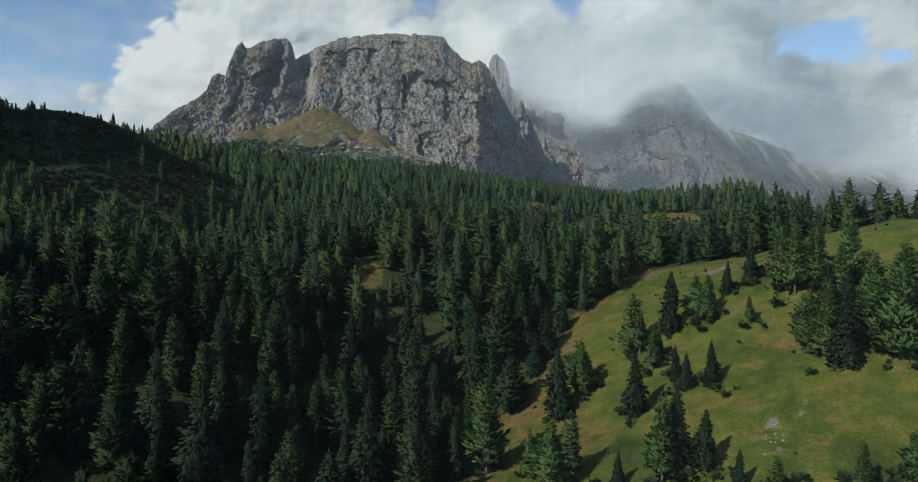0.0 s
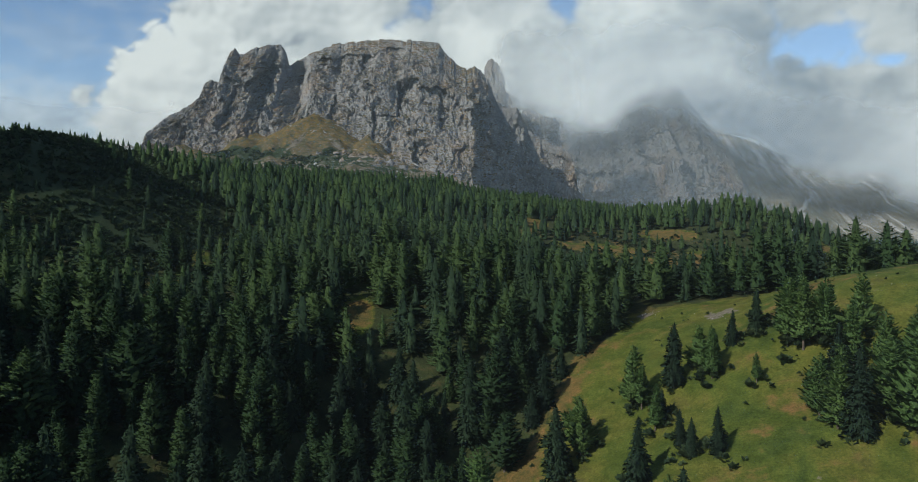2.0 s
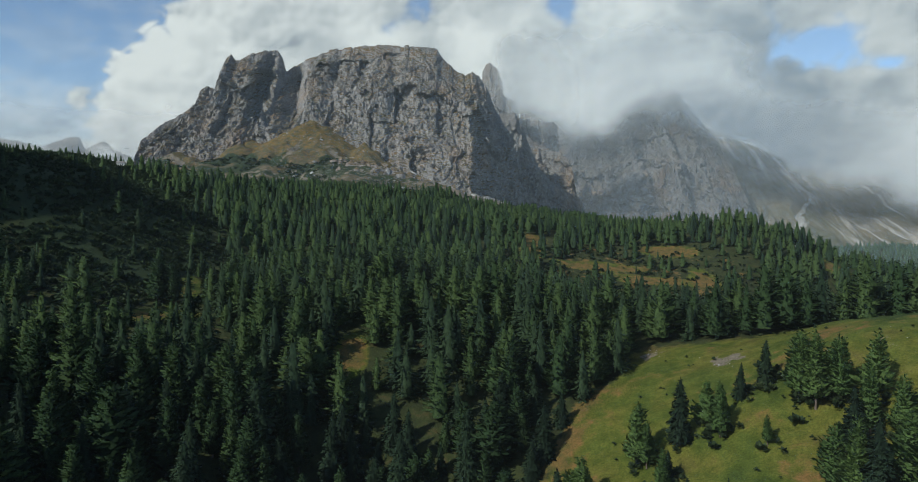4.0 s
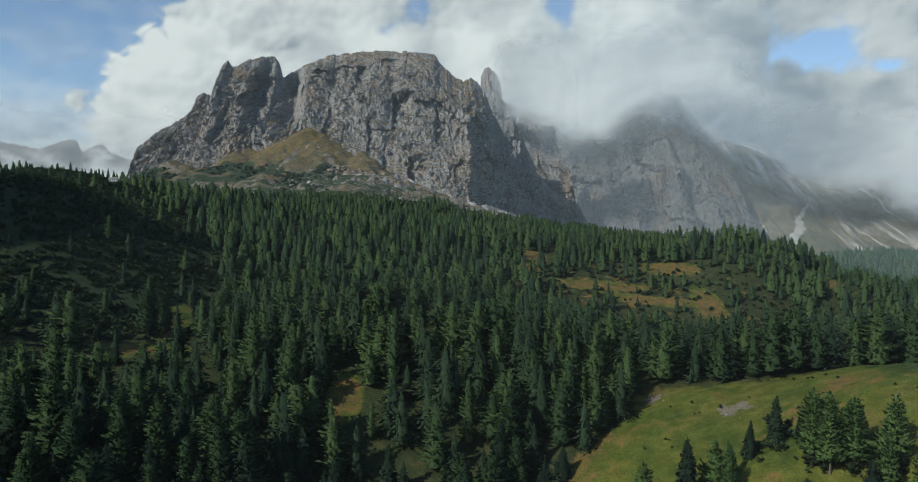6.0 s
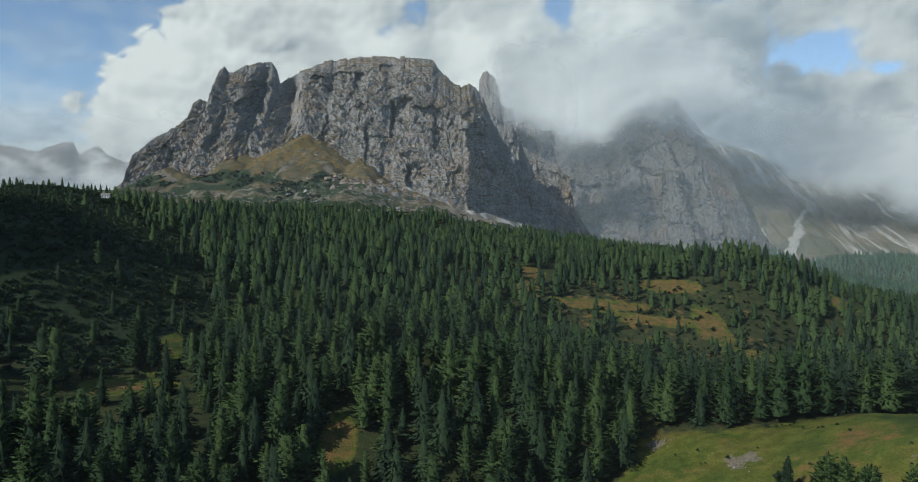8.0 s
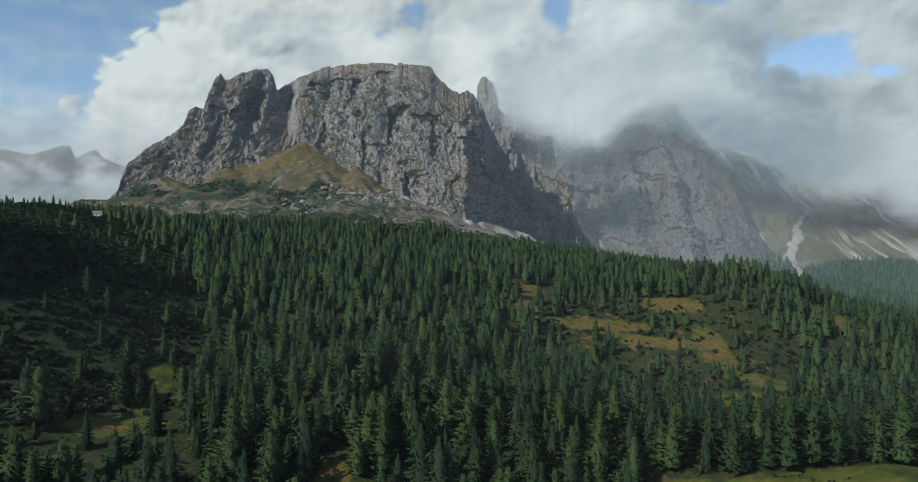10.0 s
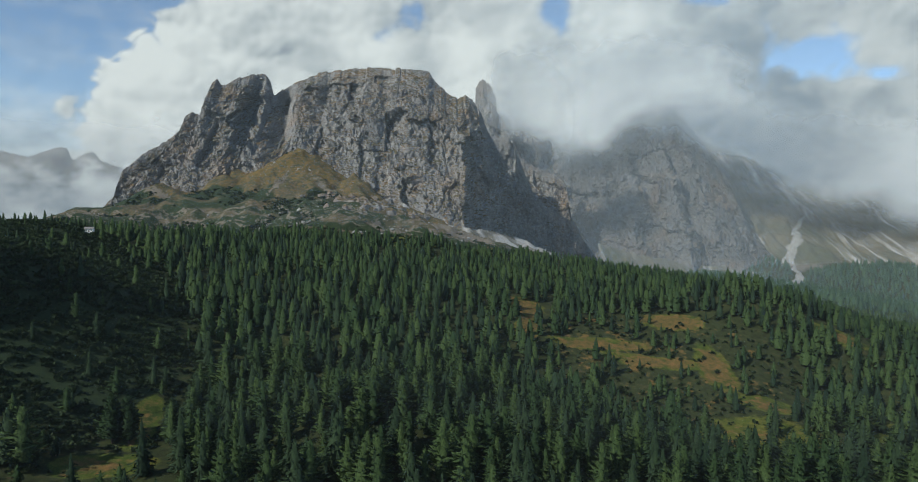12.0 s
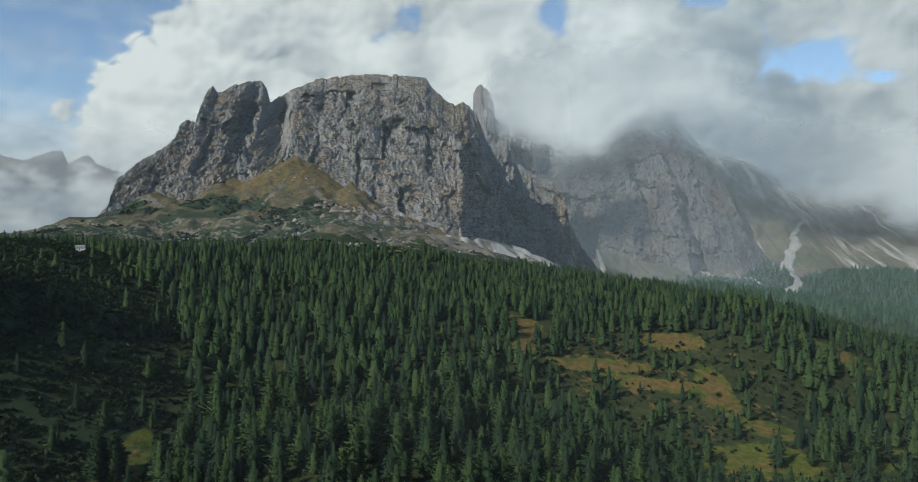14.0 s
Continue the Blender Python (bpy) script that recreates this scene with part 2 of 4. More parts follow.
def make_rock_mat(name, tone, grass=0.5, warm=0.4):
    m, nt, bsdf, out = node_mat(name)
    streak = noise_tex(nt, scaled_pos(nt, 0.05, 0.05, 0.014), 1, 7, 0.68, 0.6)
    strata = noise_tex(nt, scaled_pos(nt, 0.012, 0.012, 0.10), 1, 6, 0.65, 1.0)
    big = noise_tex(nt, scaled_pos(nt, 0.008, 0.008, 0.007), 1, 4)
    grain = noise_tex(nt, scaled_pos(nt, 0.35, 0.35, 0.22), 1, 8, 0.72)
    a, b, d = [tuple(v * k for v in tone) for k in (0.86, 1.0, 1.12)]
    c = ramp(nt, streak, [(0.38, a), (0.5, b), (0.62, d)])
    c = mix_col(nt, 0.55, c, ramp(nt, strata, [(0.40, (0.84, 0.84, 0.85)), (0.5, (1, 1, 1)), (0.62, (1.12, 1.10, 1.06))]), "MULTIPLY")
    c = mix_col(nt, 0.85, c, ramp(nt, grain, [(0.38, (0.70, 0.70, 0.72)), (0.52, (1, 1, 1)), (0.66, (1.24, 1.22, 1.18))]), "MULTIPLY")
    rusty = calc(nt, "MULTIPLY", ramp(nt, big, [(0.52, (0, 0, 0)), (0.68, (1, 1, 1))]), warm)
    c = mix_col(nt, rusty, c, mix_col(nt, 1.0, c, (1.25, 0.98, 0.78), "MULTIPLY"))
    # turf on the ledges
    up = nd(nt, "SeparateXYZ")
    nt.links.new(nd(nt, "NewGeometry").outputs["Normal"], up.inputs[0])
    ledge = calc(nt, "ADD", up.outputs[2], calc(nt, "MULTIPLY", calc(nt, "SUBTRACT", streak, 0.5), 0.6))
    ledge = calc(nt, "MULTIPLY", calc(nt, "SUBTRACT", ledge, 0.57), 6.0, True)
    turf = ramp(nt, streak, [(0.42, (0.066, 0.064, 0.028)), (0.58, (0.165, 0.105, 0.046))])
    c = mix_col(nt, calc(nt, "MULTIPLY", ledge, grass), c, turf)
    nt.links.new(c, bsdf.inputs["Base Color"])
    bsdf.inputs["Roughness"].default_value = 0.95
    bsdf.inputs["Specular IOR Level"].default_value = 0.1
    bump(nt, bsdf, calc(nt, "ADD", calc(nt, "MULTIPLY", streak, 1.5), calc(nt, "ADD", calc(nt, "MULTIPLY", grain, 3.0), strata)), 0.8, 2.5)
    return m


def make_leaf_mat(name, dark, mean, light, through_light=0.25):
    m, nt, bsdf, out = node_mat(name)
    tint = nd(nt, "Attribute", attr="tint").outputs["Fac"]
    own = nd(nt, "ObjectInfo").outputs["Random"]
    isl = nd(nt, "NewGeometry").outputs["Random Per Island"]
    v = calc(nt, "ADD", calc(nt, "MULTIPLY", calc(nt, "ADD", tint, calc(nt, "MULTIPLY", own, 0.6)), 0.75), calc(nt, "MULTIPLY", isl, 0.2), True)
    c = ramp(nt, v, [(0.05, dark), (0.5, mean), (0.95, light)])
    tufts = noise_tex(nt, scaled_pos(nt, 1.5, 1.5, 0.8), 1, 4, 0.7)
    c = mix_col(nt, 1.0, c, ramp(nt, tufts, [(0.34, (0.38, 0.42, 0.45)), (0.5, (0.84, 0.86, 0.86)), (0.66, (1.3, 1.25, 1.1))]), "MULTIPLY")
    nt.links.new(c, bsdf.inputs["Base Color"])
    bsdf.inputs["Roughness"].default_value = 0.8
    bsdf.inputs["Specular IOR Level"].default_value = 0.2
    tr = nd(nt, "BsdfTranslucent")
    nt.links.new(c, tr.inputs[0])
    mx = nd(nt, "MixShader")
    mx.inputs[0].default_value = through_light
    nt.links.new(bsdf.outputs[0], mx.inputs[1])
    nt.links.new(tr.outputs[0], mx.inputs[2])
    nt.links.new(mx.outputs[0], out.inputs[0])
    return m


def make_bark_mat():
    m, nt, bsdf, out = node_mat("bark")
    n = noise_tex(nt, scaled_pos(nt, 6, 6, 1.2), 1, 5)
    nt.links.new(ramp(nt, n, [(0.3, (0.05, 0.038, 0.028)), (0.6, (0.13, 0.10, 0.08)), (0.8, (0.2, 0.17, 0.14))]), bsdf.inputs["Base Color"])
    bsdf.inputs["Roughness"].default_value = 0.95
    bump(nt, bsdf, n, 0.6, 0.05)
    return m


def make_cloud_mat(name, white, grey, glow=0.0):
    """Cloud: cover and lightness are carried by the sheet. The sky's far clouds glow, mist is lit by the sun."""
    m, nt, bsdf, out = node_mat(name)
    nt.nodes.remove(bsdf)
    body = nd(nt, "Attribute", attr="body").outputs["Fac"]
    tone = nd(nt, "Attribute", attr="tone").outputs["Fac"]
    c = ramp(nt, tone, [(0.02, grey), (0.5, tuple(0.5 * a + 0.5 * b for a, b in zip(grey, white))), (1.0, white)])
    if glow:
        body_shader = nd(nt, "Emission")
        body_shader.inputs[1].default_value = glow
        nt.links.new(c, body_shader.inputs[0])
    else:
        d, t, body_shader = nd(nt, "BsdfDiffuse"), nd(nt, "BsdfTranslucent"), nd(nt, "MixShader")
        nt.links.new(c, d.inputs[0])
        nt.links.new(c, t.inputs[0])
        body_shader.inputs[0].default_value = 0.35
        nt.links.new(d.outputs[0], body_shader.inputs[1])
        nt.links.new(t.outputs[0], body_shader.inputs[2])
    mx, clear = nd(nt, "MixShader"), nd(nt, "BsdfTransparent")
    nt.links.new(body, mx.inputs[0])
    nt.links.new(clear.outputs[0], mx.inputs[1])
    nt.links.new(body_shader.outputs[0], mx.inputs[2])
    nt.links.new(mx.outputs[0], out.inputs[0])
    return m


def make_scree_mat():
    m, nt, bsdf, out = node_mat("pale_scree")
    n, g = noise_tex(nt, scaled_pos(nt, 0.08, 0.03, 0.03), 1, 6), noise_tex(nt, scaled_pos(nt, 1, 1, 1), 0.7, 6, 0.7)
    c = ramp(nt, n, [(0.3, (0.20, 0.19, 0.175)), (0.5, (0.28, 0.27, 0.25)), (0.7, (0.36, 0.35, 0.33))])
    c = mix_col(nt, 0.7, c, ramp(nt, g, [(0.35, (0.6, 0.6, 0.6)), (0.65, (1.1, 1.1, 1.1))]), "MULTIPLY")
    nt.links.new(c, bsdf.inputs["Base Color"])
    bsdf.inputs["Roughness"].default_value = 0.95
    bump(nt, bsdf, g, 0.8, 0.8)
    return m


def make_slope_mat(name="turf_and_scree_slope", along=0.016, turn=0.0, bare=0.53):
    """Brown alpine turf with pale scree runnels that follow the fall of the slope."""
    m, nt, bsdf, out = node_mat(name)
    runs = noise_tex(nt, scaled_pos(nt, along, 0.0012 + turn, 0.0012), 1, 7, 0.62, 0.7)
    big, grain = noise_tex(nt, scaled_pos(nt, 0.004, 0.004, 0.004), 1, 4), noise_tex(nt, scaled_pos(nt, 0.1, 0.1, 0.1), 1, 7, 0.7)
    turf = ramp(nt, big, [(0.35, (0.080, 0.082, 0.050)), (0.55, (0.145, 0.125, 0.085)), (0.7, (0.22, 0.21, 0.19))])
    c = mix_col(nt, ramp(nt, runs, [(bare, (0, 0, 0)), (bare + 0.14, (1, 1, 1))]), turf, (0.42, 0.40, 0.37))
    c = mix_col(nt, 0.7, c, ramp(nt, grain, [(0.35, (0.6, 0.6, 0.62)), (0.7, (1.2, 1.2, 1.2))]), "MULTIPLY")
    nt.links.new(c, bsdf.inputs["Base Color"])
    bsdf.inputs["Roughness"].default_value = 0.95
    bump(nt, bsdf, calc(nt, "ADD", runs, grain), 0.7, 4.0)
    return m


GROUND = make_ground_mat()
ROCK = make_rock_mat("grey_limestone", (0.268, 0.263, 0.260), 0.85, 0.8)
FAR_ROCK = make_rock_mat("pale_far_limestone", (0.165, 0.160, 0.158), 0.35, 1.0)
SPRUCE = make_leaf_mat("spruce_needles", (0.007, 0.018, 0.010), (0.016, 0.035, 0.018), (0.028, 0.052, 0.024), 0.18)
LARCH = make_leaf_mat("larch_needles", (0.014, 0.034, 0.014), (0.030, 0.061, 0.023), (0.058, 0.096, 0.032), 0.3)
SHRUB = make_leaf_mat("dwarf_pine_needles", (0.014, 0.028, 0.013), (0.026, 0.046, 0.020), (0.044, 0.066, 0.028), 0.2)
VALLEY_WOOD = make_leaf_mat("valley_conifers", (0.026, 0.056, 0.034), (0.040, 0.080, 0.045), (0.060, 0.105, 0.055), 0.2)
YOUNG_LARCH = make_leaf_mat("young_larch_needles", (0.070, 0.130, 0.042), (0.098, 0.170, 0.054), (0.135, 0.205, 0.064), 0.45)
BARK = make_bark_mat()
CLOUD = make_cloud_mat("cumulus", (0.72, 0.745, 0.745), (0.22, 0.265, 0.315), 1.0)
MIST = make_cloud_mat("mist", (0.60, 0.63, 0.65), (0.15, 0.19, 0.24))
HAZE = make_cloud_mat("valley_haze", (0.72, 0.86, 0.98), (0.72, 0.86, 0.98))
SCREE = make_scree_mat()
SLOPE = make_slope_mat()
SCREE_SLOPE = make_slope_mat("scree_apron", 0.030, 0.010, 0.42)

# ---------------------------------------------------------------- ground, one sheet to the horizon
def spread_axis(lo, a, b, hi, step, growth=1.05):
    mid = list(np.arange(a, b, step))
    up, s, v = [], step, b
    while v < hi:
        up.append(v)
        s *= growth
        v += s
    down, s, v = [], step, a
    while v > lo:
        s *= growth
        v -= s
        down.append(v)
    return np.array(down[::-1] + mid + up)


gx = spread_axis(-4700, -430, 440, 4700, 4.0)
gy = spread_axis(-3500, 60, 1240, 4700, 4.0)
X, Y = [a.ravel() for a in np.meshgrid(gx, gy)]
Z = land(X, Y)
near = np.clip(1 - np.abs(X) / 900, 0, 1) * np.clip((1500 - Y) / 300, 0, 1)
Z += near * (2.2 * fbm(X / 42, Y / 42, X * 0, 4) + 0.5 * fbm(X / 8, Y / 8, X * 0 + 7, 3))
above_ = np.clip((Y - treeline(X)) / 80, 0, 1) * np.clip((1500 - Y) / 200, 0, 1)
Z += above_ * (9.0 * fbm(X / 55, Y / 55, X * 0 + 3, 5) + 4.0 * (ridged(X / 30, Y / 45, X * 0, 4) - 1))
ground_me = mesh_from("ground", np.stack([X, Y, Z], -1), grid_faces(len(gx), len(gy)), GROUND)
open_, rust_ = clearing(X, Y)
mead = meadow(X, Y)
above = (Y - treeline(X)) / 60
value_attr(ground_me, "open", np.clip(np.maximum(np.maximum(mead, open_ * 1.5) + 0.5, (above > -0.5) * 0.55), 0, 1))
heath = np.where(open_ > -0.2, (open_ * 1.2 + 0.4) * rust_ * 1.25, 0)
value_attr(ground_me, "alp", np.clip(above, 0, 1))
heath = np.maximum(heath, np.clip(above, 0, 1) * np.interp(Y, [900, 1050, 1150, 1220], [0.12, 0.38, 0.58, 0.72]))
heath = np.maximum(heath, np.where(mead > -0.3, 0.86 - np.abs(mead - 0.2) * 0.5 + 0.30 * (fbm(X / 14, Y / 14, X * 0 + 1, 3)) - 0.14, 0) * (X < 60))
heath = np.maximum(heath, np.where(mead > 0, 0.25 + 0.42 * fbm(X / 34, Y / 26, X * 0 + 5, 4), 0))
heath = np.maximum(heath, np.where(mead > 0, 0.36 * blob(X, Y, 85, 170, 60, 40) + 0.1, 0))
turfy = 0.20 + 0.7 * fbm(X / 22, Y / 30, X * 0 + 9, 4)
heath = np.maximum(heath, turfy * np.clip(blob(X, Y, -240, 1185, 44, 110, 12) * 2, 0, 1))
heath = np.maximum(heath, 0.85 * turfy * np.clip(blob(X, Y, -330, 1165, 90, 30, 10) * 2, 0, 1))
heath = np.maximum(heath, (0.30 + 0.45 * fbm(X / 16, Y / 12, X * 0 + 6, 4)) * np.clip(blob(X, Y, 150, 520, 120, 100) * 3, 0, 1))
heath = heath * (0.9 + 0.5 * fbm(X / 9, Y / 9, X * 0 + 4, 3))
value_attr(ground_me, "heath", np.clip(heath, 0, 1))
shrub = np.where(mead > 0.2, 0.05, 0) + np.clip(above, 0, 1) * np.clip(0.30 + 0.9 * fbm(X / 60, Y / 34, X * 0 + 8, 4), 0, 1) * np.interp(Y, [900, 1000, 1100, 1200], [2.2, 1.7, 0.8, 0.25])
# dark stands of dwarf pine on the cones, with bare turf between them
for cx, cy, rx, ry, turn in ((-365, 1120, 44, 26, 0), (-300, 1085, 40, 22, -10), (-215, 1040, 46, 28, -12), (-185, 1095, 26, 22, -20), (-455, 1085, 40, 16, 20), (-500, 1110, 40, 22, 10), (-300, 975, 120, 34, 0), (-420, 960, 90, 40, 0), (-180, 965, 60, 26, 0), (0, 905, 50, 30, -10), (60, 960, 40, 24, -20)):
    shrub = np.maximum(shrub, np.clip(blob(X, Y, cx, cy, rx * 1.25, ry * 1.25, turn) * 3.0 + 0.35 * fbm(X / 12, Y / 12, X * 0 + 2, 3), 0, 1))
shrub = np.maximum(shrub, np.clip(blob(X, Y, -222, 455, 72, 168, 30) * 3, 0, 1) * (clearing(X, Y)[0] < 0))
value_attr(ground_me, "shrub", np.clip(shrub, 0, 1))
stone = np.clip(above - 0.3, 0, 1) * np.interp(Y, [860, 940, 1000, 1060, 1200], [0.10, 0.34, 0.34, 0.16, 0.12])
for cx, cy, rx, ry in ((75, 266, 5, 5), (91, 237, 6, 8), (72, 149, 4, 4), (77, 148, 3, 4), (67, 141, 4, 4), (122, 203, 6, 4)):
    stone = np.maximum(stone, np.clip(blob(X, Y, cx, cy, rx, ry) * 1.5 + 0.3, 0, 1) * 0.5)
for cx, cy, rx, ry, turn in ((20, 1010, 70, 40, -25), (120, 1130, 120, 46, -20), (230, 1240, 90, 40, -20), (1130, 2215, 120, 110, 0), (-262, 1125, 5, 62, -8), (-150, 1075, 9, 130, 38), (-455, 1125, 9, 60, 60), (-330, 1040, 90, 5, -3)):
    stone = np.maximum(stone, np.clip(blob(X, Y, cx, cy, rx, ry, turn) * 2 + 0.2, 0, 1) * (0.8 if min(rx, ry) < 10 else 1))
value_attr(ground_me, "stone", np.clip(stone, 0, 1))
ground = tagged(new("ground", ground_me), "hilly alpine ground with green pasture, rusty heath and forest floor", "ground", kind="structure")


# ---------------------------------------------------------------- mountains
def mountain(name, crest, foot, material, step, rows, rough, back, bulge=0.9, sink=25, gullies=(), recesses=(), pieces=(), crisp=1.0, size=1.0, seed=200):
    """A rock massif: along its length each slice climbs from the foot to the crest and falls off behind.
    crest: (east, height); foot: (east, north of the foot, north of the crest, height of the foot or None);
    gullies: (east, width, depth, lean); recesses, open to the east: (east, height, width, half height, depth)."""
    cx, cz = zip(*crest)
    fx, fy, fc, fz = zip(*foot)
    xs = np.arange(cx[0], cx[-1], step)
    top, y0, y1 = np.interp(xs, cx, cz), np.interp(xs, fx, fy), np.interp(xs, fx, fc)
    z0 = land(xs, y0) - sink if fz[0] is None else np.interp(xs, fx, fz)
    s = np.concatenate([np.linspace(0, 1, rows), 1 + np.linspace(0, 1, rows // 6 + 2)[1:]])
    S, XX = [a.ravel() for a in np.meshgrid(s, xs, indexing="ij")]
    top = top + crisp * (4 * fbm(xs / 16, xs * 0, xs * 0 + 2, 4) + 3.5 * facets(xs / 9, xs * 0, seed + 90, 0.5))
    n = len(s)
    arc = np.concatenate([[0], np.cumsum(np.hypot(np.diff(xs), np.diff(0.5 * (y0 + y1))))])
    T, Y0, Y1, Z0, A = [np.tile(a, n) for a in (top, y0, y1, z0, arc)]
    up = np.clip(S, 0, 1)
    YY = np.where(S <= 1, Y0 + (Y1 - Y0) * up, Y1 + back * (S - 1))
    # cliffs and ledges: the climb goes in uneven steps
    wave = fbm(XX / 130, YY / 400, up * 2.0, 3)
    climb = up ** bulge + np.sin(np.pi * up) * (0.016 * np.sin(up * 33 + wave * 9) + 0.022 * np.sin(up * 13 + XX / 90 + wave * 5))
    ZZ = np.where(S <= 1, Z0 + (T - Z0) * climb, T - (T - Z0) * np.clip(S - 1, 0, 1) ** 0.8)
    fade = np.clip(np.sin(np.pi * np.clip(up * 0.93 + 0.07, 0, 1)) * 1.6, 0.22, 1) * np.clip((ZZ - Z0) / 25, 0, 1)
    for gx_, width, depth, lean in gullies:
        d = (XX - gx_ - lean * (up - 0.5)) / width
        YY = YY + depth * np.exp(-d * d) * np.clip(up * 2.2, 0, 1) * np.clip((1.02 - up) * 6, 0.25, 1)
    warp = fbm(A / 45, ZZ / 45, A * 0 + 3, 4, seed=seed)
    warp2 = fbm(A / 45 + 20, ZZ / 45, A * 0 + 9, 4, seed=seed + 5)
    a1, z1 = A + 22 * warp, ZZ + 22 * warp2
    for rx, rz, width, high, depth in recesses:
        u, w = (XX + 5 * warp - rx) / width, np.abs(ZZ + 6 * warp2 - rz) / high
        YY = YY + depth * np.where((u > 0) & (u < 1), 1 - u, 0) * np.clip((1 - w) * 4, 0, 1)
    k = size
    lean_ = 0.35 * z1
    big = facets((a1 + lean_) / (62 * k), z1 / (88 * k), seed)
    mid = facets((a1 - 0.2 * z1) / (25 * k), z1 / (33 * k), seed + 10)
    small = facets((A + 7 * warp + 0.25 * ZZ) / (9.5 * k), (ZZ + 7 * warp2) / (11.5 * k), seed + 20)
    chips = facets((A + 4 * warp2) / (4.2 * k), (ZZ + 4 * warp) / (4.6 * k), seed + 30)
    cracks = ridged(a1 / (34 * k), A * 0, z1 / (110 * k), 4, seed + 40) - 1
    beds = np.abs(((ZZ + 10 * warp) / (15 * k)) % 1.0 - 0.5) * 2 * np.clip(1.25 - up * 1.3, 0.25, 1)
    out = rough * fade * (6.0 * big + 2.6 * mid + 1.8 * small + 1.1 * chips + 1.8 * cracks - 1.2 * beds + 3.0 * warp)
    # the rock is pushed out across the run of the wall
    gx2, gy2 = np.gradient(0.5 * (y0 + y1), xs), np.ones(len(xs))
    ker = np.ones(9) / 9
    gx2 = np.convolve(np.pad(gx2, 4, mode="edge"), ker, "valid")
    nx, ny = np.clip(gx2, -1.6, 1.6), -gy2
    ln = np.hypot(nx, ny)
    XX = XX + out * np.tile(nx / ln, n) * 0.8
    YY = YY + out * np.tile(ny / ln, n)
    ZZ = ZZ + rough * fade * (0.8 * small + 0.7 * chips + 1.5 * warp2)
    P = np.stack([XX, YY, ZZ], -1).reshape(n, len(xs), 3)
    if not pieces:
        return new(name, mesh_from(name, P, grid_faces(len(xs), n), material, False))
    base = new(name)
    edges = [0] + [int(np.searchsorted(xs, e)) for _, e in pieces[:-1]] + [len(xs) - 1]
    for (piece, _), i, j in zip(pieces, edges, edges[1:]):
        part(piece, mesh_from(piece, P[:, i:j + 1], grid_faces(j + 1 - i, n), material, False), base)
    return base


main_massif = mountain(
    "rock_massif",
    [(-600, 175), (-565, 208), (-547, 231), (-539, 273), (-517, 301), (-484, 335), (-472, 352), (-467, 380), (-458, 386), (-449, 382),
     (-445, 369), (-438, 412), (-429, 440), (-421, 454), (-414, 441), (-408, 443), (-397, 453), (-367, 466), (-346, 473), (-338, 460), (-333, 434),
     (-326, 443), (-294, 464), (-252, 486), (-183, 498), (-124, 500), (-65, 497), (-32, 495), (-19, 475), (12, 446), (27, 439), (42, 449),
     (57, 437), (72, 417), (89, 374), (99, 358), (134, 361), (155, 321), (169, 293), (190, 250), (226, 218), (296, 184), (328, 135), (415, 50), (475, 16)],
    [(-600, 1140, 1150, None), (-540, 1145, 1190, None), (-455, 1142, 1295, None), (-378, 1150, 1341, None), (-350, 1205, 1360, None), (-332, 1180, 1376, None),
     (-300, 1168, 1396, None), (-282, 1225, 1405, None), (-258, 1236, 1416, None), (-165, 1195, 1430, None), (-66, 1150, 1434, None), (34, 1118, 1440, None),
     (52, 1190, 1440, None), (95, 1320, 1440, None), (134, 1405, 1436, None), (226, 1500, 1520, None), (296, 1565, 1580, None), (415, 1670, 1680, None), (475, 1712, 1720, None)],
    ROCK, 1.7, 200, 1.0, 160, crisp=0.5, pieces=[("west_peak", -322), ("summit_wall", 45), ("east_buttress", 600)],
    gullies=[(-304, 17, 52, -22), (-358, 12, 22, 10), (-425, 12, -8, -20), (-235, 12, 14, 14), (-160, 12, -8, 0), (-112, 11, 12, -12), (28, 14, -10, 0)],
    recesses=[(-186, 440, 30, 22, 24), (-108, 352, 40, 44, 26), (-72, 218, 60, 46, 26), (-228, 330, 26, 36, 16), (-150, 300, 22, 44, 14), (-30, 330, 22, 40, 12), (-140, 470, 60, 9, 9), (-410, 330, 40, 40, 16), (-372, 395, 46, 36, 22), (-480, 262, 36, 26, 14), (-120, 228, 16, 40, 14)])
tagged(main_massif, "grey limestone massif with steep fractured walls and grassy ledges", "mountain")

shoulder = mountain(
    "rock_shoulder",
    [(100, 340), (169, 349), (196, 326), (238, 305), (266, 297), (287, 275), (292, 236), (298, 195), (327, 114)],
    [(100, 1560, 1640, 90), (290, 1545, 1640, 90), (327, 1590, 1600, 70)],
    ROCK, 2.0, 110, 0.8, 120, bulge=0.7, size=0.9, seed=320)
tagged(shoulder, "turfy limestone shoulder behind the east buttress", "mountain")

tower = mountain(
    "rock_tower",
    [(120, 440), (160, 447), (192, 449), (248, 441), (309, 434), (319, 420), (323, 336), (334, 283), (345, 200)],
    [(120, 1975, 2050, 150), (250, 1990, 2060, 150), (300, 2010, 2060, 150), (345, 2060, 2070, 150)],
    ROCK, 2.0, 110, 0.7, 140, bulge=0.6, seed=340)
tagged(tower, "square grey limestone tower touched by mist", "mountain")

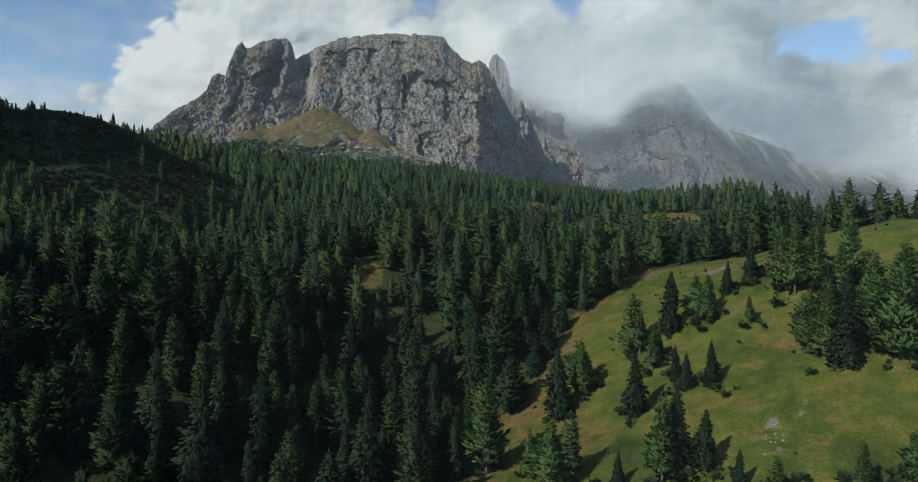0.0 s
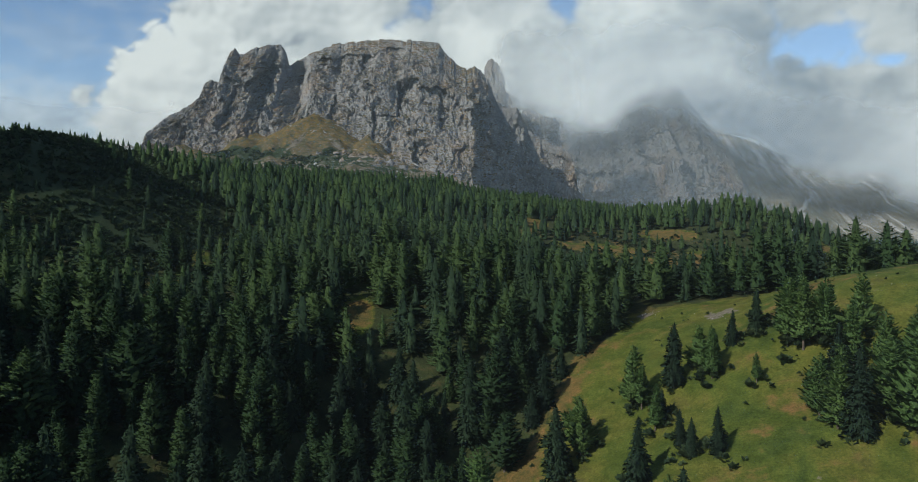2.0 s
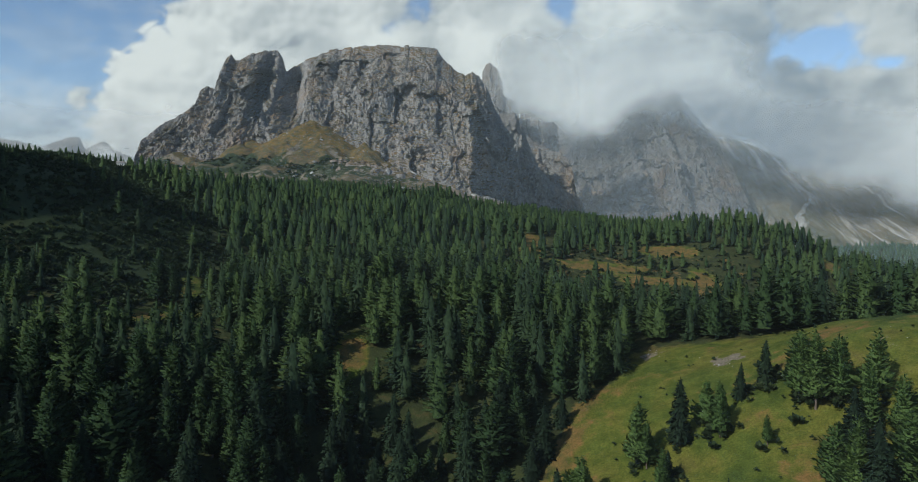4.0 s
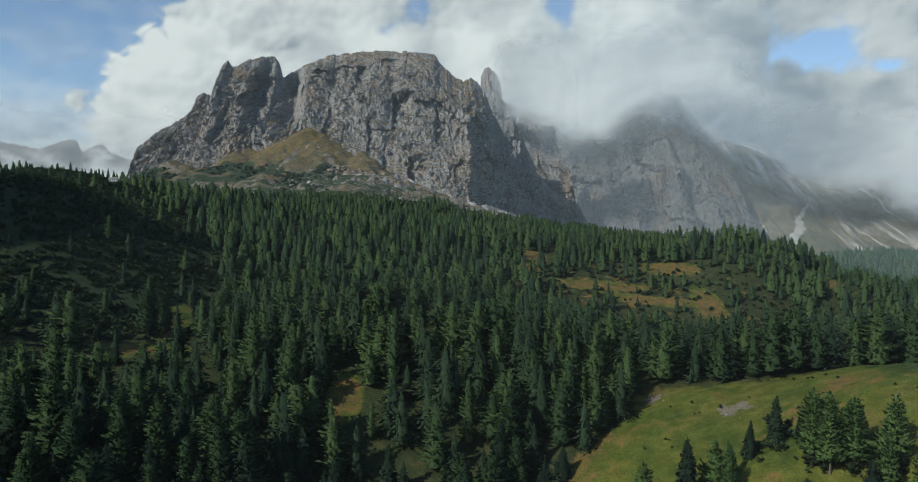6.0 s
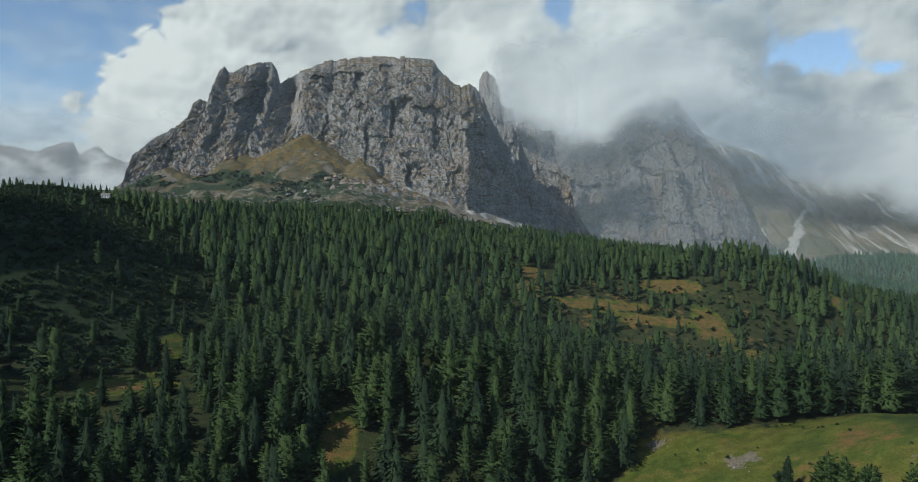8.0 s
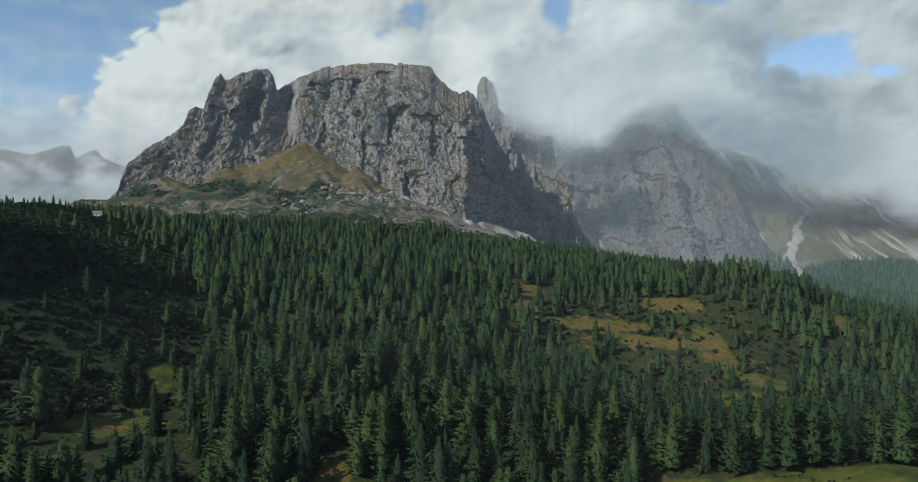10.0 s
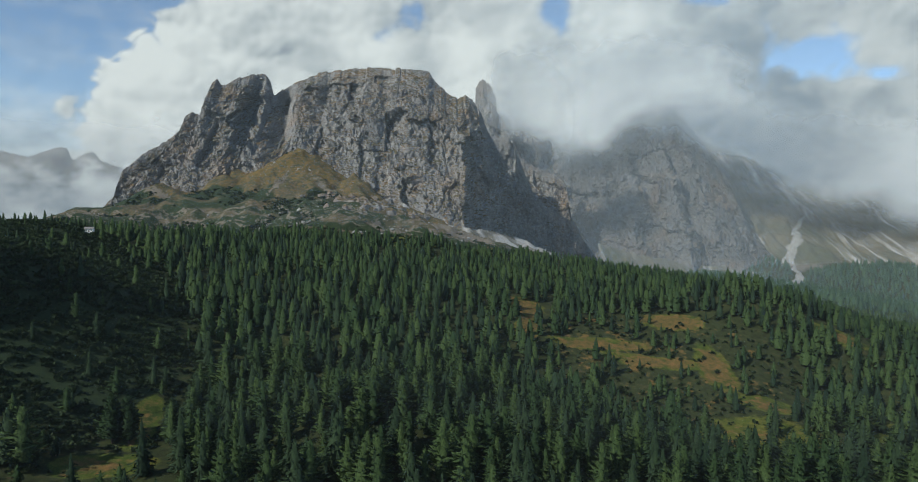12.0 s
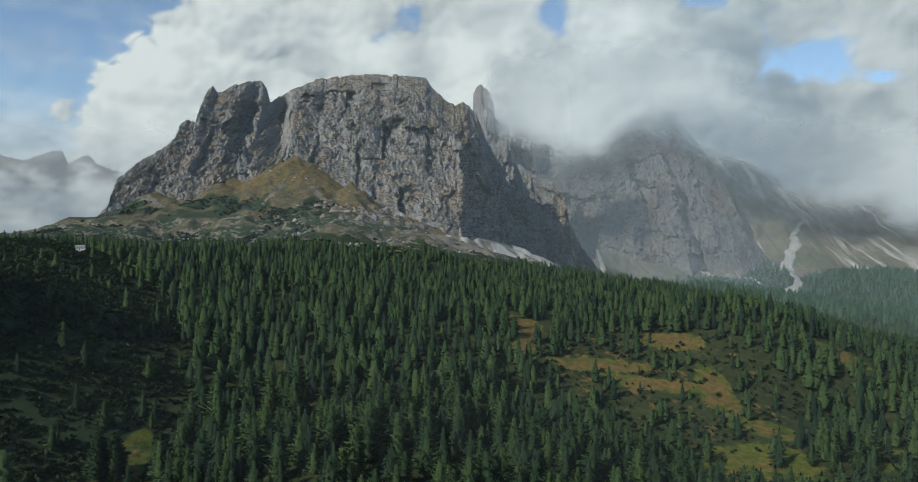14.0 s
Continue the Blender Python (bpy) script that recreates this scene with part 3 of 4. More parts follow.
spire = mountain(
    "rock_spire",
    [(60, 380), (84, 440), (88, 570), (98, 588), (108, 597), (120, 588), (136, 566), (146, 545), (150, 500), (170, 490), (186, 482), (193, 470), (197, 420), (215, 380)],
    [(60, 1940, 1985, 330), (215, 1945, 1990, 330)],
    ROCK, 2.0, 70, 0.45, 60, seed=360)
tagged(spire, "slender grey limestone spire standing in the mist", "mountain")

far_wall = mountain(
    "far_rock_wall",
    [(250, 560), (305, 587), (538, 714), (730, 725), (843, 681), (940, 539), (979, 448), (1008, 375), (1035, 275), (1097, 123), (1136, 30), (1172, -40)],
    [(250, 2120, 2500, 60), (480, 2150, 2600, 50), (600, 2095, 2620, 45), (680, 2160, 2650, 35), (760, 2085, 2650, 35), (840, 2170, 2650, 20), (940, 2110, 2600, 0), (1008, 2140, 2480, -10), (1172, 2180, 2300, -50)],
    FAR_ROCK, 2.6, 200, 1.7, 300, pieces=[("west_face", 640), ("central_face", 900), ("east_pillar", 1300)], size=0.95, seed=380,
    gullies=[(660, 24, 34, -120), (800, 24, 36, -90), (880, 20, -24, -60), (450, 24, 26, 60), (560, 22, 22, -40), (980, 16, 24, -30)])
tagged(far_wall, "hazy grey limestone wall rising into cloud", "mountain")

far_ridge = mountain(
    "far_ridge",
    [(850, 600), (1010, 593), (1348, 466), (1532, 389), (1715, 376), (1893, 323), (2034, 258), (2205, 195), (2500, 150), (3000, 120)],
    [(850, 2300, 3000, 10), (1130, 2240, 3000, 18), (1300, 2140, 3000, 15), (1500, 2080, 2980, 5), (2034, 2000, 2900, -10), (3000, 1900, 2800, -20)],
    SLOPE, 7.0, 110, 0.35, 300, bulge=1.25, size=2.0, seed=400)
tagged(far_ridge, "pale scree slopes under a cloud-covered ridge", "mountain")

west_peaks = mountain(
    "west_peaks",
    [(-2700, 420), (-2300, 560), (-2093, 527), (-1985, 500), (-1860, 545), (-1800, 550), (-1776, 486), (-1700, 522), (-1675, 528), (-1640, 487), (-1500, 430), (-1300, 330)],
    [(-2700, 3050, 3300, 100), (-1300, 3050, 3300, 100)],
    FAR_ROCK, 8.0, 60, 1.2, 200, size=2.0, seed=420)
tagged(west_peaks, "distant grey peaks half hidden by mist", "mountain")


# ---------------------------------------------------------------- clouds
def cloud_sheet(name, radius, az0, az1, el0, el1, nu, nv, field, material):
    """A curved bank of cloud round the valley; field gives its cover and its lightness at azimuth and elevation in degrees."""
    a, e = [v.ravel() for v in np.meshgrid(np.linspace(az0, az1, nu), np.linspace(el0, el1, nv))]
    r = radius(a, e) if callable(radius) else radius + 0 * a
    body, tone = field(a, e)
    az_ = np.radians(a)
    faces = grid_faces(nu, nv)
    faces = faces[body[faces].max(1) > 0.004]
    me = mesh_from(name, np.stack([r * np.sin(az_), r * np.cos(az_), 150 + r * np.tan(np.radians(e))], -1), faces, material)
    value_attr(me, "body", np.clip(body, 0, 1))
    value_attr(me, "tone", np.clip(tone, 0, 1))
    if material == MIST:
        # light is scattered all through a cloud, so it is as bright as a surface that faces the sun
        soften(me, np.tile(np.array(TO_SUN), (len(a), 1)))
    return new(name, me)


def bell(a, e, ca, ce, ra, re):
    return np.exp(-((a - ca) / ra) ** 2 - ((e - ce) / re) ** 2)


def ease(v):
    v = np.clip(v, 0, 1)
    return v * v * (3 - 2 * v)


def cumulus(a, e):
    """Banks of cumulus: heaped lumps, torn open in a few places; light from the upper west is painted into their tone.
    """
    wa, we = fbm(a / 9, e / 9, a * 0, 3, seed=500), fbm(a / 9, e / 9, a * 0 + 5, 3, seed=510)
    u, v = (a + 0.8 * wa) / 5.0, (e + 0.8 * we) / 4.0
    heap = puffs(u, v, u * 0, 6, 520)
    toward = puffs(u - 0.07, v + 0.09, u * 0, 6, 520)
    wisp = fbm(u * 1.4, v * 2.0, u * 0 + 3, 6, 0.55, 540)
    rim = np.interp(e, [-5, 4, 7.3, 8.3, 9.2, 10.2, 11.7, 12.6, 13.4, 15.2, 16.3, 17.2, 18.5, 26], [-31, -30, -29.3, -29.2, -28.4, -27.2, -27.9, -26.6, -25.0, -24.5, -23.9, -21.4, -20, -18])
    d = np.clip((a - rim - 0.3) / 3.2, -1.2, 1.4)
    for ca, ce, ra, re, k in ((28.1, 12.6, 2.9, 1.7, 2.2), (29.6, 18.0, 2.5, 1.3, 2.0), (21.0, 18.1, 2.4, 1.3, 2.0), (8.9, 17.6, 1.9, 1.9, 1.9), (-2.7, 17.6, 2.2, 1.5, 1.75), (-5.3, 15.3, 1.2, 1.4, 0.9), (33.0, 11.0, 1.6, 0.6, 1.2), (25.6, 14.6, 1.0, 1.6, 0.9)):
        d = d - k * bell(a, e, ca, ce, ra, re)
    d = d + 1.3 * (heap - 0.42) + 0.35 * wisp
    body = ease(d * np.interp(a, [-24, -14], [2.4, 1.0]) * 0.9 + 0.22)
    veil = 0.42 * bell(a, e, -31, 5, 9, 4.5) + 0.16 * ease(0.5 + wisp) * (a < -15)
    soft = fbm(a / 5.5 + 0.5 * wa, e / 4.2 + 0.5 * we, a * 0 + 8, 6, 0.5, 550)
    # the lumps' sunny and shaded sides are painted into the glow by offset noise
    tone = np.interp(a, [4, 14, 22, 30], [0.74, 0.66, 0.54, 0.54]) + 0.75 * (heap - toward) * np.interp(body, [0.3, 0.9], [1.5, 0.8]) * np.interp(a, [-14, 0, 20], [1.0, 0.6, 0.35]) + 0.42 * soft + 0.05 * wisp
    # broad bright and shaded parts of the banks, painted in too
    for ca, ce, ra, re, k in ((-24.0, 11.0, 6.0, 5.0, 0.26), (14.6, 15.6, 3.0, 3.0, 0.22), (8.0, 11.0, 4.0, 3.0, 0.14), (17.0, 12.0, 2.6, 2.2, 0.14), (34.0, 14.0, 4.0, 2.4, 0.16), (2.5, 13.5, 3.0, 3.0, 0.2), (24.0, 8.0, 7.0, 6.0, -0.30), (-6.0, 17.0, 7.0, 3.0, -0.12), (30.0, 9.0, 5.0, 2.6, -0.16), (19.0, 17.0, 3.5, 3.0, -0.06), (23.0, 15.0, 8.0, 5.0, -0.16)):
        tone = tone + k * bell(a, e, ca, ce, ra, re)
    return np.maximum(body, veil), tone


clouds = cloud_sheet("cloud_bank", 4100, -56, 56, -4, 30, 680, 206, cumulus, CLOUD)
tagged(clouds, "white and grey cumulus clouds behind the mountains", "backdrop", kind="structure")


def mist(a, e):
    """The bank that hides the top of the far wall: pale in the west, thick and grey in the middle; side light on its
    lumps is painted into the tone.
    """
    u, v = a / 6.0, e / 4.2
    swirl = fbm(u * 1.1, v * 1.1, u * 0, 6, 0.52, 560)
    heap = puffs(u + 0.15 * swirl, v + 0.1 * swirl, u * 0, 5, 580)
    toward = puffs(u + 0.15 * swirl - 0.07, v + 0.1 * swirl + 0.09, u * 0, 5, 580)
    low = np.interp(a, [0, 3.5, 6, 8.5, 9.4, 11.4, 14.3, 16.1, 18.4, 20.6, 22.3, 25, 26.9, 29, 31.6, 35, 45], [12, 9.2, 8.8, 8.0, 7.0, 7.2, 8.2, 8.8, 9.0, 7.6, 6.6, 4.9, 3.5, 2.8, 2.8, 1.5, 0.5])
    left = np.interp(e, [5, 7.5, 8.6, 10, 11.5, 13, 16], [8.4, 7.6, 5.4, 4.6, 4.6, 5.0, 5.5])
    top = np.interp(a, [0, 10, 16, 21, 24, 27, 31, 50], [16.5, 16.5, 17.0, 16, 13.0, 10.5, 9.5, 9.5])
    d = np.minimum((e - low) / 1.3, (a - left) / 1.3) + 0.8 * swirl + 0.2 * (heap - 0.4)
    body = ease(0.62 + 0.42 * d) * ease((top + 1.8 * swirl - e) / 4.0) * ease((a - left + 2.2) / 1.6)
    body = np.maximum(body, 0.26 * ease((e - low + 3.0) / 3.0) * ease((a - left + 1.0) / 1.6) * ease((top - e) / 4.0))
    # lumps paler towards the upper west: side light put into the colour
    tone = 0.58 + 0.22 * (heap - toward) + 0.30 * fbm(u * 0.6, v * 0.6, u * 0 + 4, 5, 0.48, 565)
    tone = tone - 0.34 * bell(a, e, 23.5, 6.0, 6.0, 4.0) - 0.2 * bell(a, e, 18, 8, 4, 2.5) + 0.25 * bell(a, e, 11, 10, 4, 3) + 0.28 * bell(a, e, 33, 4.5, 3.5, 2.2) - 0.24 * bell(a, e, 28.5, 6.5, 3.5, 3)
    return body * 0.97, tone


def near_mist(a, e):
    body, tone = mist(a, e)
    return body * ease((12.5 - a) / 5), tone


def far_mist(a, e):
    body, tone = mist(a, e)
    return body * ease((a - 4.5) / 4), tone


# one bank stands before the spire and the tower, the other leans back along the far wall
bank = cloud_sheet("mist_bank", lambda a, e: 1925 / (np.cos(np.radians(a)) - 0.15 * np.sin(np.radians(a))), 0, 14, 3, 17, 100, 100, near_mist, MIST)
tagged(bank, "pale mist round the rock spire", "backdrop", kind="structure")
bank = cloud_sheet("mist_bank", lambda a, e: (1975 + 30 * np.clip(e, 0, 20)) / (np.cos(np.radians(a)) - 0.22 * np.sin(np.radians(a))), 4, 50, 0, 17, 320, 120, far_mist, MIST)
tagged(bank, "grey mist drifting across the far rock wall", "backdrop", kind="structure")


def west_mist(a, e):
    swirl = fbm(a / 4, e / 2.5, a * 0, 5, 0.55, 600)
    body = np.maximum(ease(1.1 - (e - 2.0) / 5.4 + 0.55 * swirl), 0.55 * ease((10 - e) / 3)) * ease((-17 - a) / 6)
    return body * 0.95, 0.40 + 0.45 * swirl + 0.05 * (e - 3)


bank = cloud_sheet("mist_bank", lambda a, e: 2700 / np.cos(np.radians(a)), -50, -15, -2, 12, 180, 80, west_mist, MIST)
tagged(bank, "pale mist in front of distant peaks", "backdrop", kind="structure")


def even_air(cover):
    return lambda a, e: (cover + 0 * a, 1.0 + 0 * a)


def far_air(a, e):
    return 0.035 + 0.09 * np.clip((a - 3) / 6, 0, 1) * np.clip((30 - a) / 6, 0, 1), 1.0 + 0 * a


# bluish see-through sheets stand in for airlight: they lift the darks with distance
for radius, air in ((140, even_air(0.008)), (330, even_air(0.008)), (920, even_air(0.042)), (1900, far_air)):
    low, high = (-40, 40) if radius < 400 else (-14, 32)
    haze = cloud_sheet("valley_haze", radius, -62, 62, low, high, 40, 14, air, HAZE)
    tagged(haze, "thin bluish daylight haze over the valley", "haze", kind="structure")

# ---------------------------------------------------------------- trees
def kites(root, tip, width, droop, roll):
    """Needle sprays: a flat kite from root to tip, with its sides hanging; arrays of n -> vertices (n*4), triangles (n*2)."""
    d = tip - root
    side = np.stack([-d[:, 1], d[:, 0], np.zeros(len(d))], -1)
    side /= np.linalg.norm(side, axis=1)[:, None] + 1e-9
    up = np.cross(side, d)
    up /= np.linalg.norm(up, axis=1)[:, None] + 1e-9
    side = side * np.cos(roll)[:, None] + up * np.sin(roll)[:, None]
    mid = root + d * 0.55
    hang = np.zeros_like(d)
    hang[:, 2] = -droop
    a, b = mid + side * width[:, None] + hang, mid - side * width[:, None] + hang
    v = np.stack([root, a, tip, b], 1).reshape(-1, 3)
    i = np.arange(len(root))[:, None] * 4
    f = np.concatenate([i + [[0, 1, 2]], i + [[0, 2, 3]]])
    return v, f


def crown(kind, branches, sprays, rng, full=1.0, inner=0.68):
    """The crown of a conifer one metre high, as vertices and triangles; its limbs stand at uneven heights all round.
    Larch limbs sweep up, spruce limbs hang."""
    roots, tips, widths = [], [], []
    spruce = kind == "spruce"
    lo = 0.06 if spruce else 0.10
    lopsided, az = rng.uniform(0, 6.28), 0.0
    waist, power = rng.uniform(0.85, 1.15), rng.uniform(0.68, 0.86) if spruce else rng.uniform(0.52, 0.72)
    lumps = [(rng.uniform(0, 6.28), rng.uniform(lo, 0.8), rng.uniform(-0.45, 0.45)) for _ in range(10)]
    for i in range(branches):
        h = lo + (0.96 - lo) * (1 - (1 - (i + rng.random()) / branches) ** 0.62)
        az += 2.4 + rng.uniform(-0.6, 0.6)
        reach = (0.175 if spruce else 0.19) * (1 - h) ** power * (0.7 + 0.3 * min(1, h / 0.2)) + 0.007
        swell = 1 + 0.12 * math.cos(az - lopsided)
        for la, lh, k in lumps:
            swell += k * math.exp(-((h - lh) / 0.07) ** 2) * max(0, math.cos(az - la))
        length = reach * waist * rng.uniform(0.6, 1.15) * swell
        rise = length * (rng.uniform(-0.75, 0.1) if spruce else rng.uniform(0.0, 0.75))
        out = np.array([math.cos(az), math.sin(az), 0.0])
        base = np.array([0, 0, h])
        end = base + out * length + np.array([0, 0, rise])
        for j in range(sprays):
            f0 = 0.15 + (0.65 if sprays < 4 else 0.78) * j / sprays
            a = base + (end - base) * f0
            swing = rng.uniform(-1.0, 1.0) if j else rng.uniform(-0.25, 0.25)
            o = np.array([math.cos(az + swing), math.sin(az + swing), 0.0])
            ln = length * (1 - f0 if sprays < 4 else 0.34 + 0.2 * (1 - f0)) * rng.uniform(0.75, 1.1) + 0.008
            lift = rng.uniform(-0.9, 0.3) if spruce else rng.uniform(-0.1, 1.1)
            roots.append(a)
            tips.append(a + o * ln + np.array([0, 0, ln * lift]))
            widths.append((ln * (0.17 if sprays > 3 else 0.15 if sprays > 1 else 0.20) + 0.003) * full)
    for k in range(4):
        roots.append(np.array([0, 0, 0.88 + 0.02 * k]))
        tips.append(np.array([rng.uniform(-0.008, 0.008), rng.uniform(-0.008, 0.008), 0.96 + 0.013 * k]))
        widths.append(0.010 - 0.0015 * k)
    n = len(roots)
    v, f = kites(np.array(roots), np.array(tips), np.array(widths), np.zeros(n), np.array([rng.uniform(-1.4, 1.4) for _ in roots]))
    # the dense inner mass of twigs
    rings, sides = (9, 8) if branches > 100 else (6, 6)
    cv, cf = [], []
    for r in range(rings):
        h = lo + (0.93 - lo) * r / (rings - 1)
        for k in range(sides):
            a = 6.283 * (k + 0.5 * (r % 2)) / sides
            swell = 1 + 0.12 * math.cos(a - lopsided) + rng.uniform(-0.16, 0.16)
            for la, lh, q in lumps:
                swell += q * math.exp(-((h - lh) / 0.07) ** 2) * max(0, math.cos(a - la))
            reach = (0.175 if spruce else 0.19) * (1 - h) ** power * (0.7 + 0.3 * min(1, h / 0.2))
            cv.append((math.cos(a) * reach * waist * swell * inner, math.sin(a) * reach * waist * swell * inner, h + rng.uniform(-0.015, 0.015)))
            if r:
                p, q = (r - 1) * sides + k, (r - 1) * sides + (k + 1) % sides
                cf += [(p, q, q + sides), (p, q + sides, p + sides)]
    f = np.concatenate([f, np.array(cf) + len(v)])
    v = np.concatenate([v, np.array(cv)])
    return outwards(v, f)


def outwards(v, f):
    """Turn each face away from the stem."""
    n = np.cross(v[f[:, 1]] - v[f[:, 0]], v[f[:, 2]] - v[f[:, 0]])
    flip = (n * soft_normals(v)[f[:, 0]]).sum(1) < 0
    f[flip] = f[flip][:, [0, 2, 1]]
    return v, f


def bush(rng, count, flat):
    """A low bush of sprays that spread from its foot; about one metre in radius."""
    az, el = [np.array([rng.uniform(*span) for _ in range(count)]) for span in ((0, 6.28), (0.05, 1.45))]
    ln = np.array([rng.uniform(0.6, 1.15) for _ in range(count)])
    d = np.stack([np.cos(az) * np.cos(el), np.sin(az) * np.cos(el), np.sin(el) * flat + 0.1], -1)
    root, tip = d * 0.25 * ln[:, None], d * ln[:, None]
    v, f = kites(root, tip, 0.34 * ln, np.zeros(count), np.array([rng.uniform(-0.7, 0.7) for _ in range(count)]))
    return outwards(v, f)


def soft_normals(v):
    """Normals of the crown as one soft mass: outwards and a little up."""
    n = np.stack([v[:, 0], v[:, 1], 0.035 + 0.05 * v[:, 2]], -1)
    return n / (np.linalg.norm(n, axis=1)[:, None] + 1e-9)


def trunk(radius, height, sides=6):
    """A tapered trunk, slightly bent, that reaches below the ground."""
    hs = [-0.06, 0.0, 0.3, 0.65, height]
    v, f = [], []
    for j, h in enumerate(hs):
        r = radius * (1.25 if j == 0 else 1 - 0.9 * max(h, 0) / height)
        for k in range(sides):
            a = 2 * math.pi * k / sides
            v.append((r * math.cos(a) + 0.006 * math.sin(4 * h), r * math.sin(a), h))
    for j in range(len(hs) - 1):
        for k in range(sides):
            p, q = j * sides + k, j * sides + (k + 1) % sides
            f += [(p, q, q + sides), (p, q + sides, p + sides)]
    return np.array(v), np.array(f)


def ground_at(x, y):
    return float(land(x, y))


rng = random.Random(11)
# six full conifers of each kind that single trees share
TREE_MESHES = []
for kind, mat in (("spruce", SPRUCE), ("larch", LARCH), ("young_larch", YOUNG_LARCH)):
    for i in range(5):
        if kind == "young_larch":
            v, f = crown("larch", 330, 7, rng, 0.9, 0.2)
        else:
            v, f = crown(kind, 440 if kind == "spruce" else 380, 6, rng, 1.0, 0.55)
        tv, tf = trunk(0.014, 0.9)
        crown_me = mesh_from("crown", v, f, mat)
        soften(crown_me, soft_normals(v))
        value_attr(crown_me, "tint", np.full(len(v), 0.25))
        TREE_MESHES.append((kind, crown_me, mesh_from("trunk", tv, tf, BARK)))
LABELS = {"spruce": "dark green spruce on the mountain slope", "larch": "light green feathery larch on the mountain slope"}


def tree(kind, x, y, height, stout=1.0, label="", group="forest trees"):
    """One conifer: trunk and crown under an empty at its base."""
    pick = [t for t in TREE_MESHES if t[0] == kind][rng.randrange(5)]
    base = new("spruce_tree" if kind == "spruce" else "larch_tree")
    base.matrix_basis = pose(x, y, ground_at(x, y) - 0.15, rng.uniform(-2, 2), rng.uniform(-2, 2), rng.uniform(0, 360))
    base.scale = (height * stout, height * stout, height)
    part("trunk", pick[2], base)
    part("crown", pick[1], base)
    return tagged(base, label or LABELS[kind], "tree", group)


# trees that stand singly on the pasture: kind, east, north, height
PASTURE_TREES = [
    ("spruce", 91, 210, 12.8), ("spruce", 97, 209, 4.5), ("spruce", 83, 208, 10.5), ("spruce", 64, 202, 18.0), ("larch", 72, 204, 12.4),
    ("larch", 73, 197, 13.7), ("larch", 52, 203, 17.0), ("larch", 54, 200, 12.2), ("spruce", 57, 191, 7.8), ("larch", 81, 187, 7.7),
    ("spruce", 63, 167, 11.7), ("spruce", 58, 171, 9.2), ("spruce", 28, 187, 20.0), ("larch", 35, 192, 15.0), ("spruce", 44, 168, 16.8),
    ("spruce", 47, 144, 17.5), ("spruce", 52, 141, 12.3), ("spruce", 56, 133, 7.5), ("spruce", 34, 143, 8.7), ("larch", 21, 150, 16.0), ("larch", 7, 169, 23.5),
    ("larch", 17, 157, 12.2), ("larch", 25, 151, 15.0), ("larch", 43, 141, 19.0), ("spruce", 57, 176, 9.5), ("larch", 54, 187, 12.0), ("larch", 35, 196, 15.4), ("larch", 74, 201, 12.5),
]
GROVE_TREES = [
    ("larch", 87, 167, 14.5), ("spruce", 91, 157, 20.0), ("larch", 98, 197, 14.9), ("larch", 103, 195, 11.9), ("spruce", 96, 175, 14.5),
    ("larch", 101, 177, 16.2), ("larch", 101, 153, 21.0), ("larch", 100, 160, 17.4), ("spruce", 106, 155, 15.5), ("larch", 106, 173, 14.3),
    ("larch", 74, 122, 9.5), ("larch", 114, 171, 13.3), ("spruce", 101, 158, 11.0), ("larch", 83, 121, 9.5), ("spruce", 92, 166, 13.0), ("larch", 61, 127, 7.7),
    ("larch", 88, 161, 19.5), ("larch", 94, 197, 18.0), ("larch", 96, 192, 19.0), ("larch", 101, 189, 16.6), ("larch", 110, 165, 19.0), ("larch", 112, 159, 20.0), ("larch", 108, 186, 16.0), ("larch", 118, 165, 17.0),
]
for kind, x, y, h in PASTURE_TREES:
    note = "dark spruce standing alone on green pasture" if kind == "spruce" else "thin light green larch on open pasture"
    tree(kind.replace("larch", "young_larch"), x, y, h * 1.05, 1.2 if kind == "spruce" else 1.12, note, "pasture trees")
for kind, x, y, h in GROVE_TREES:
    note = "dark spruce in a grove on the pasture" if kind == "spruce" else "light green larch in a grove on the pasture"
    tree(kind.replace("larch", "young_larch"), x, y, h * 1.08, 1.2 if kind == "spruce" else 1.12, note, "grove trees")

# larches and a dark spruce that stand round the small clearing below the shaded hillside
for kind, x, y, h in (("larch", -137, 334, 22.0), ("larch", -131, 336, 17.0), ("larch", -134, 341, 19.0), ("spruce", -113, 340, 19.0), ("spruce", -151, 318, 8.0), ("larch", -158, 322, 7.0)):
    note = "dark spruce beside a small clearing" if kind == "spruce" else "feathery green larch beside a small clearing"
    tree(kind, x, y, h, 1.4, note, "clearing trees")

# the forest: one jittered row after another, thinned by the clearings
frng = np.random.default_rng(5)
FX, FY = np.meshgrid(np.arange(-460, 700, 8.3), np.arange(95, 1120, 8.3))
FX, FY = FX.ravel() + frng.uniform(-4.0, 4.0, FX.size), FY.ravel() + frng.uniform(-4.0, 4.0, FX.size)
op, ru = clearing(FX, FY)
wild = np.array([noise.noise((a / 40, b / 40, 3.0)) for a, b in zip(FX, FY)])
keep = frng.random(FX.size) < 0.80 + 0.5 * wild
edge_ = meadow(FX, FY)
rim_wood = (edge_ < -0.12) & (edge_ > -1.5) & (FX > 95) & (FY > 190)
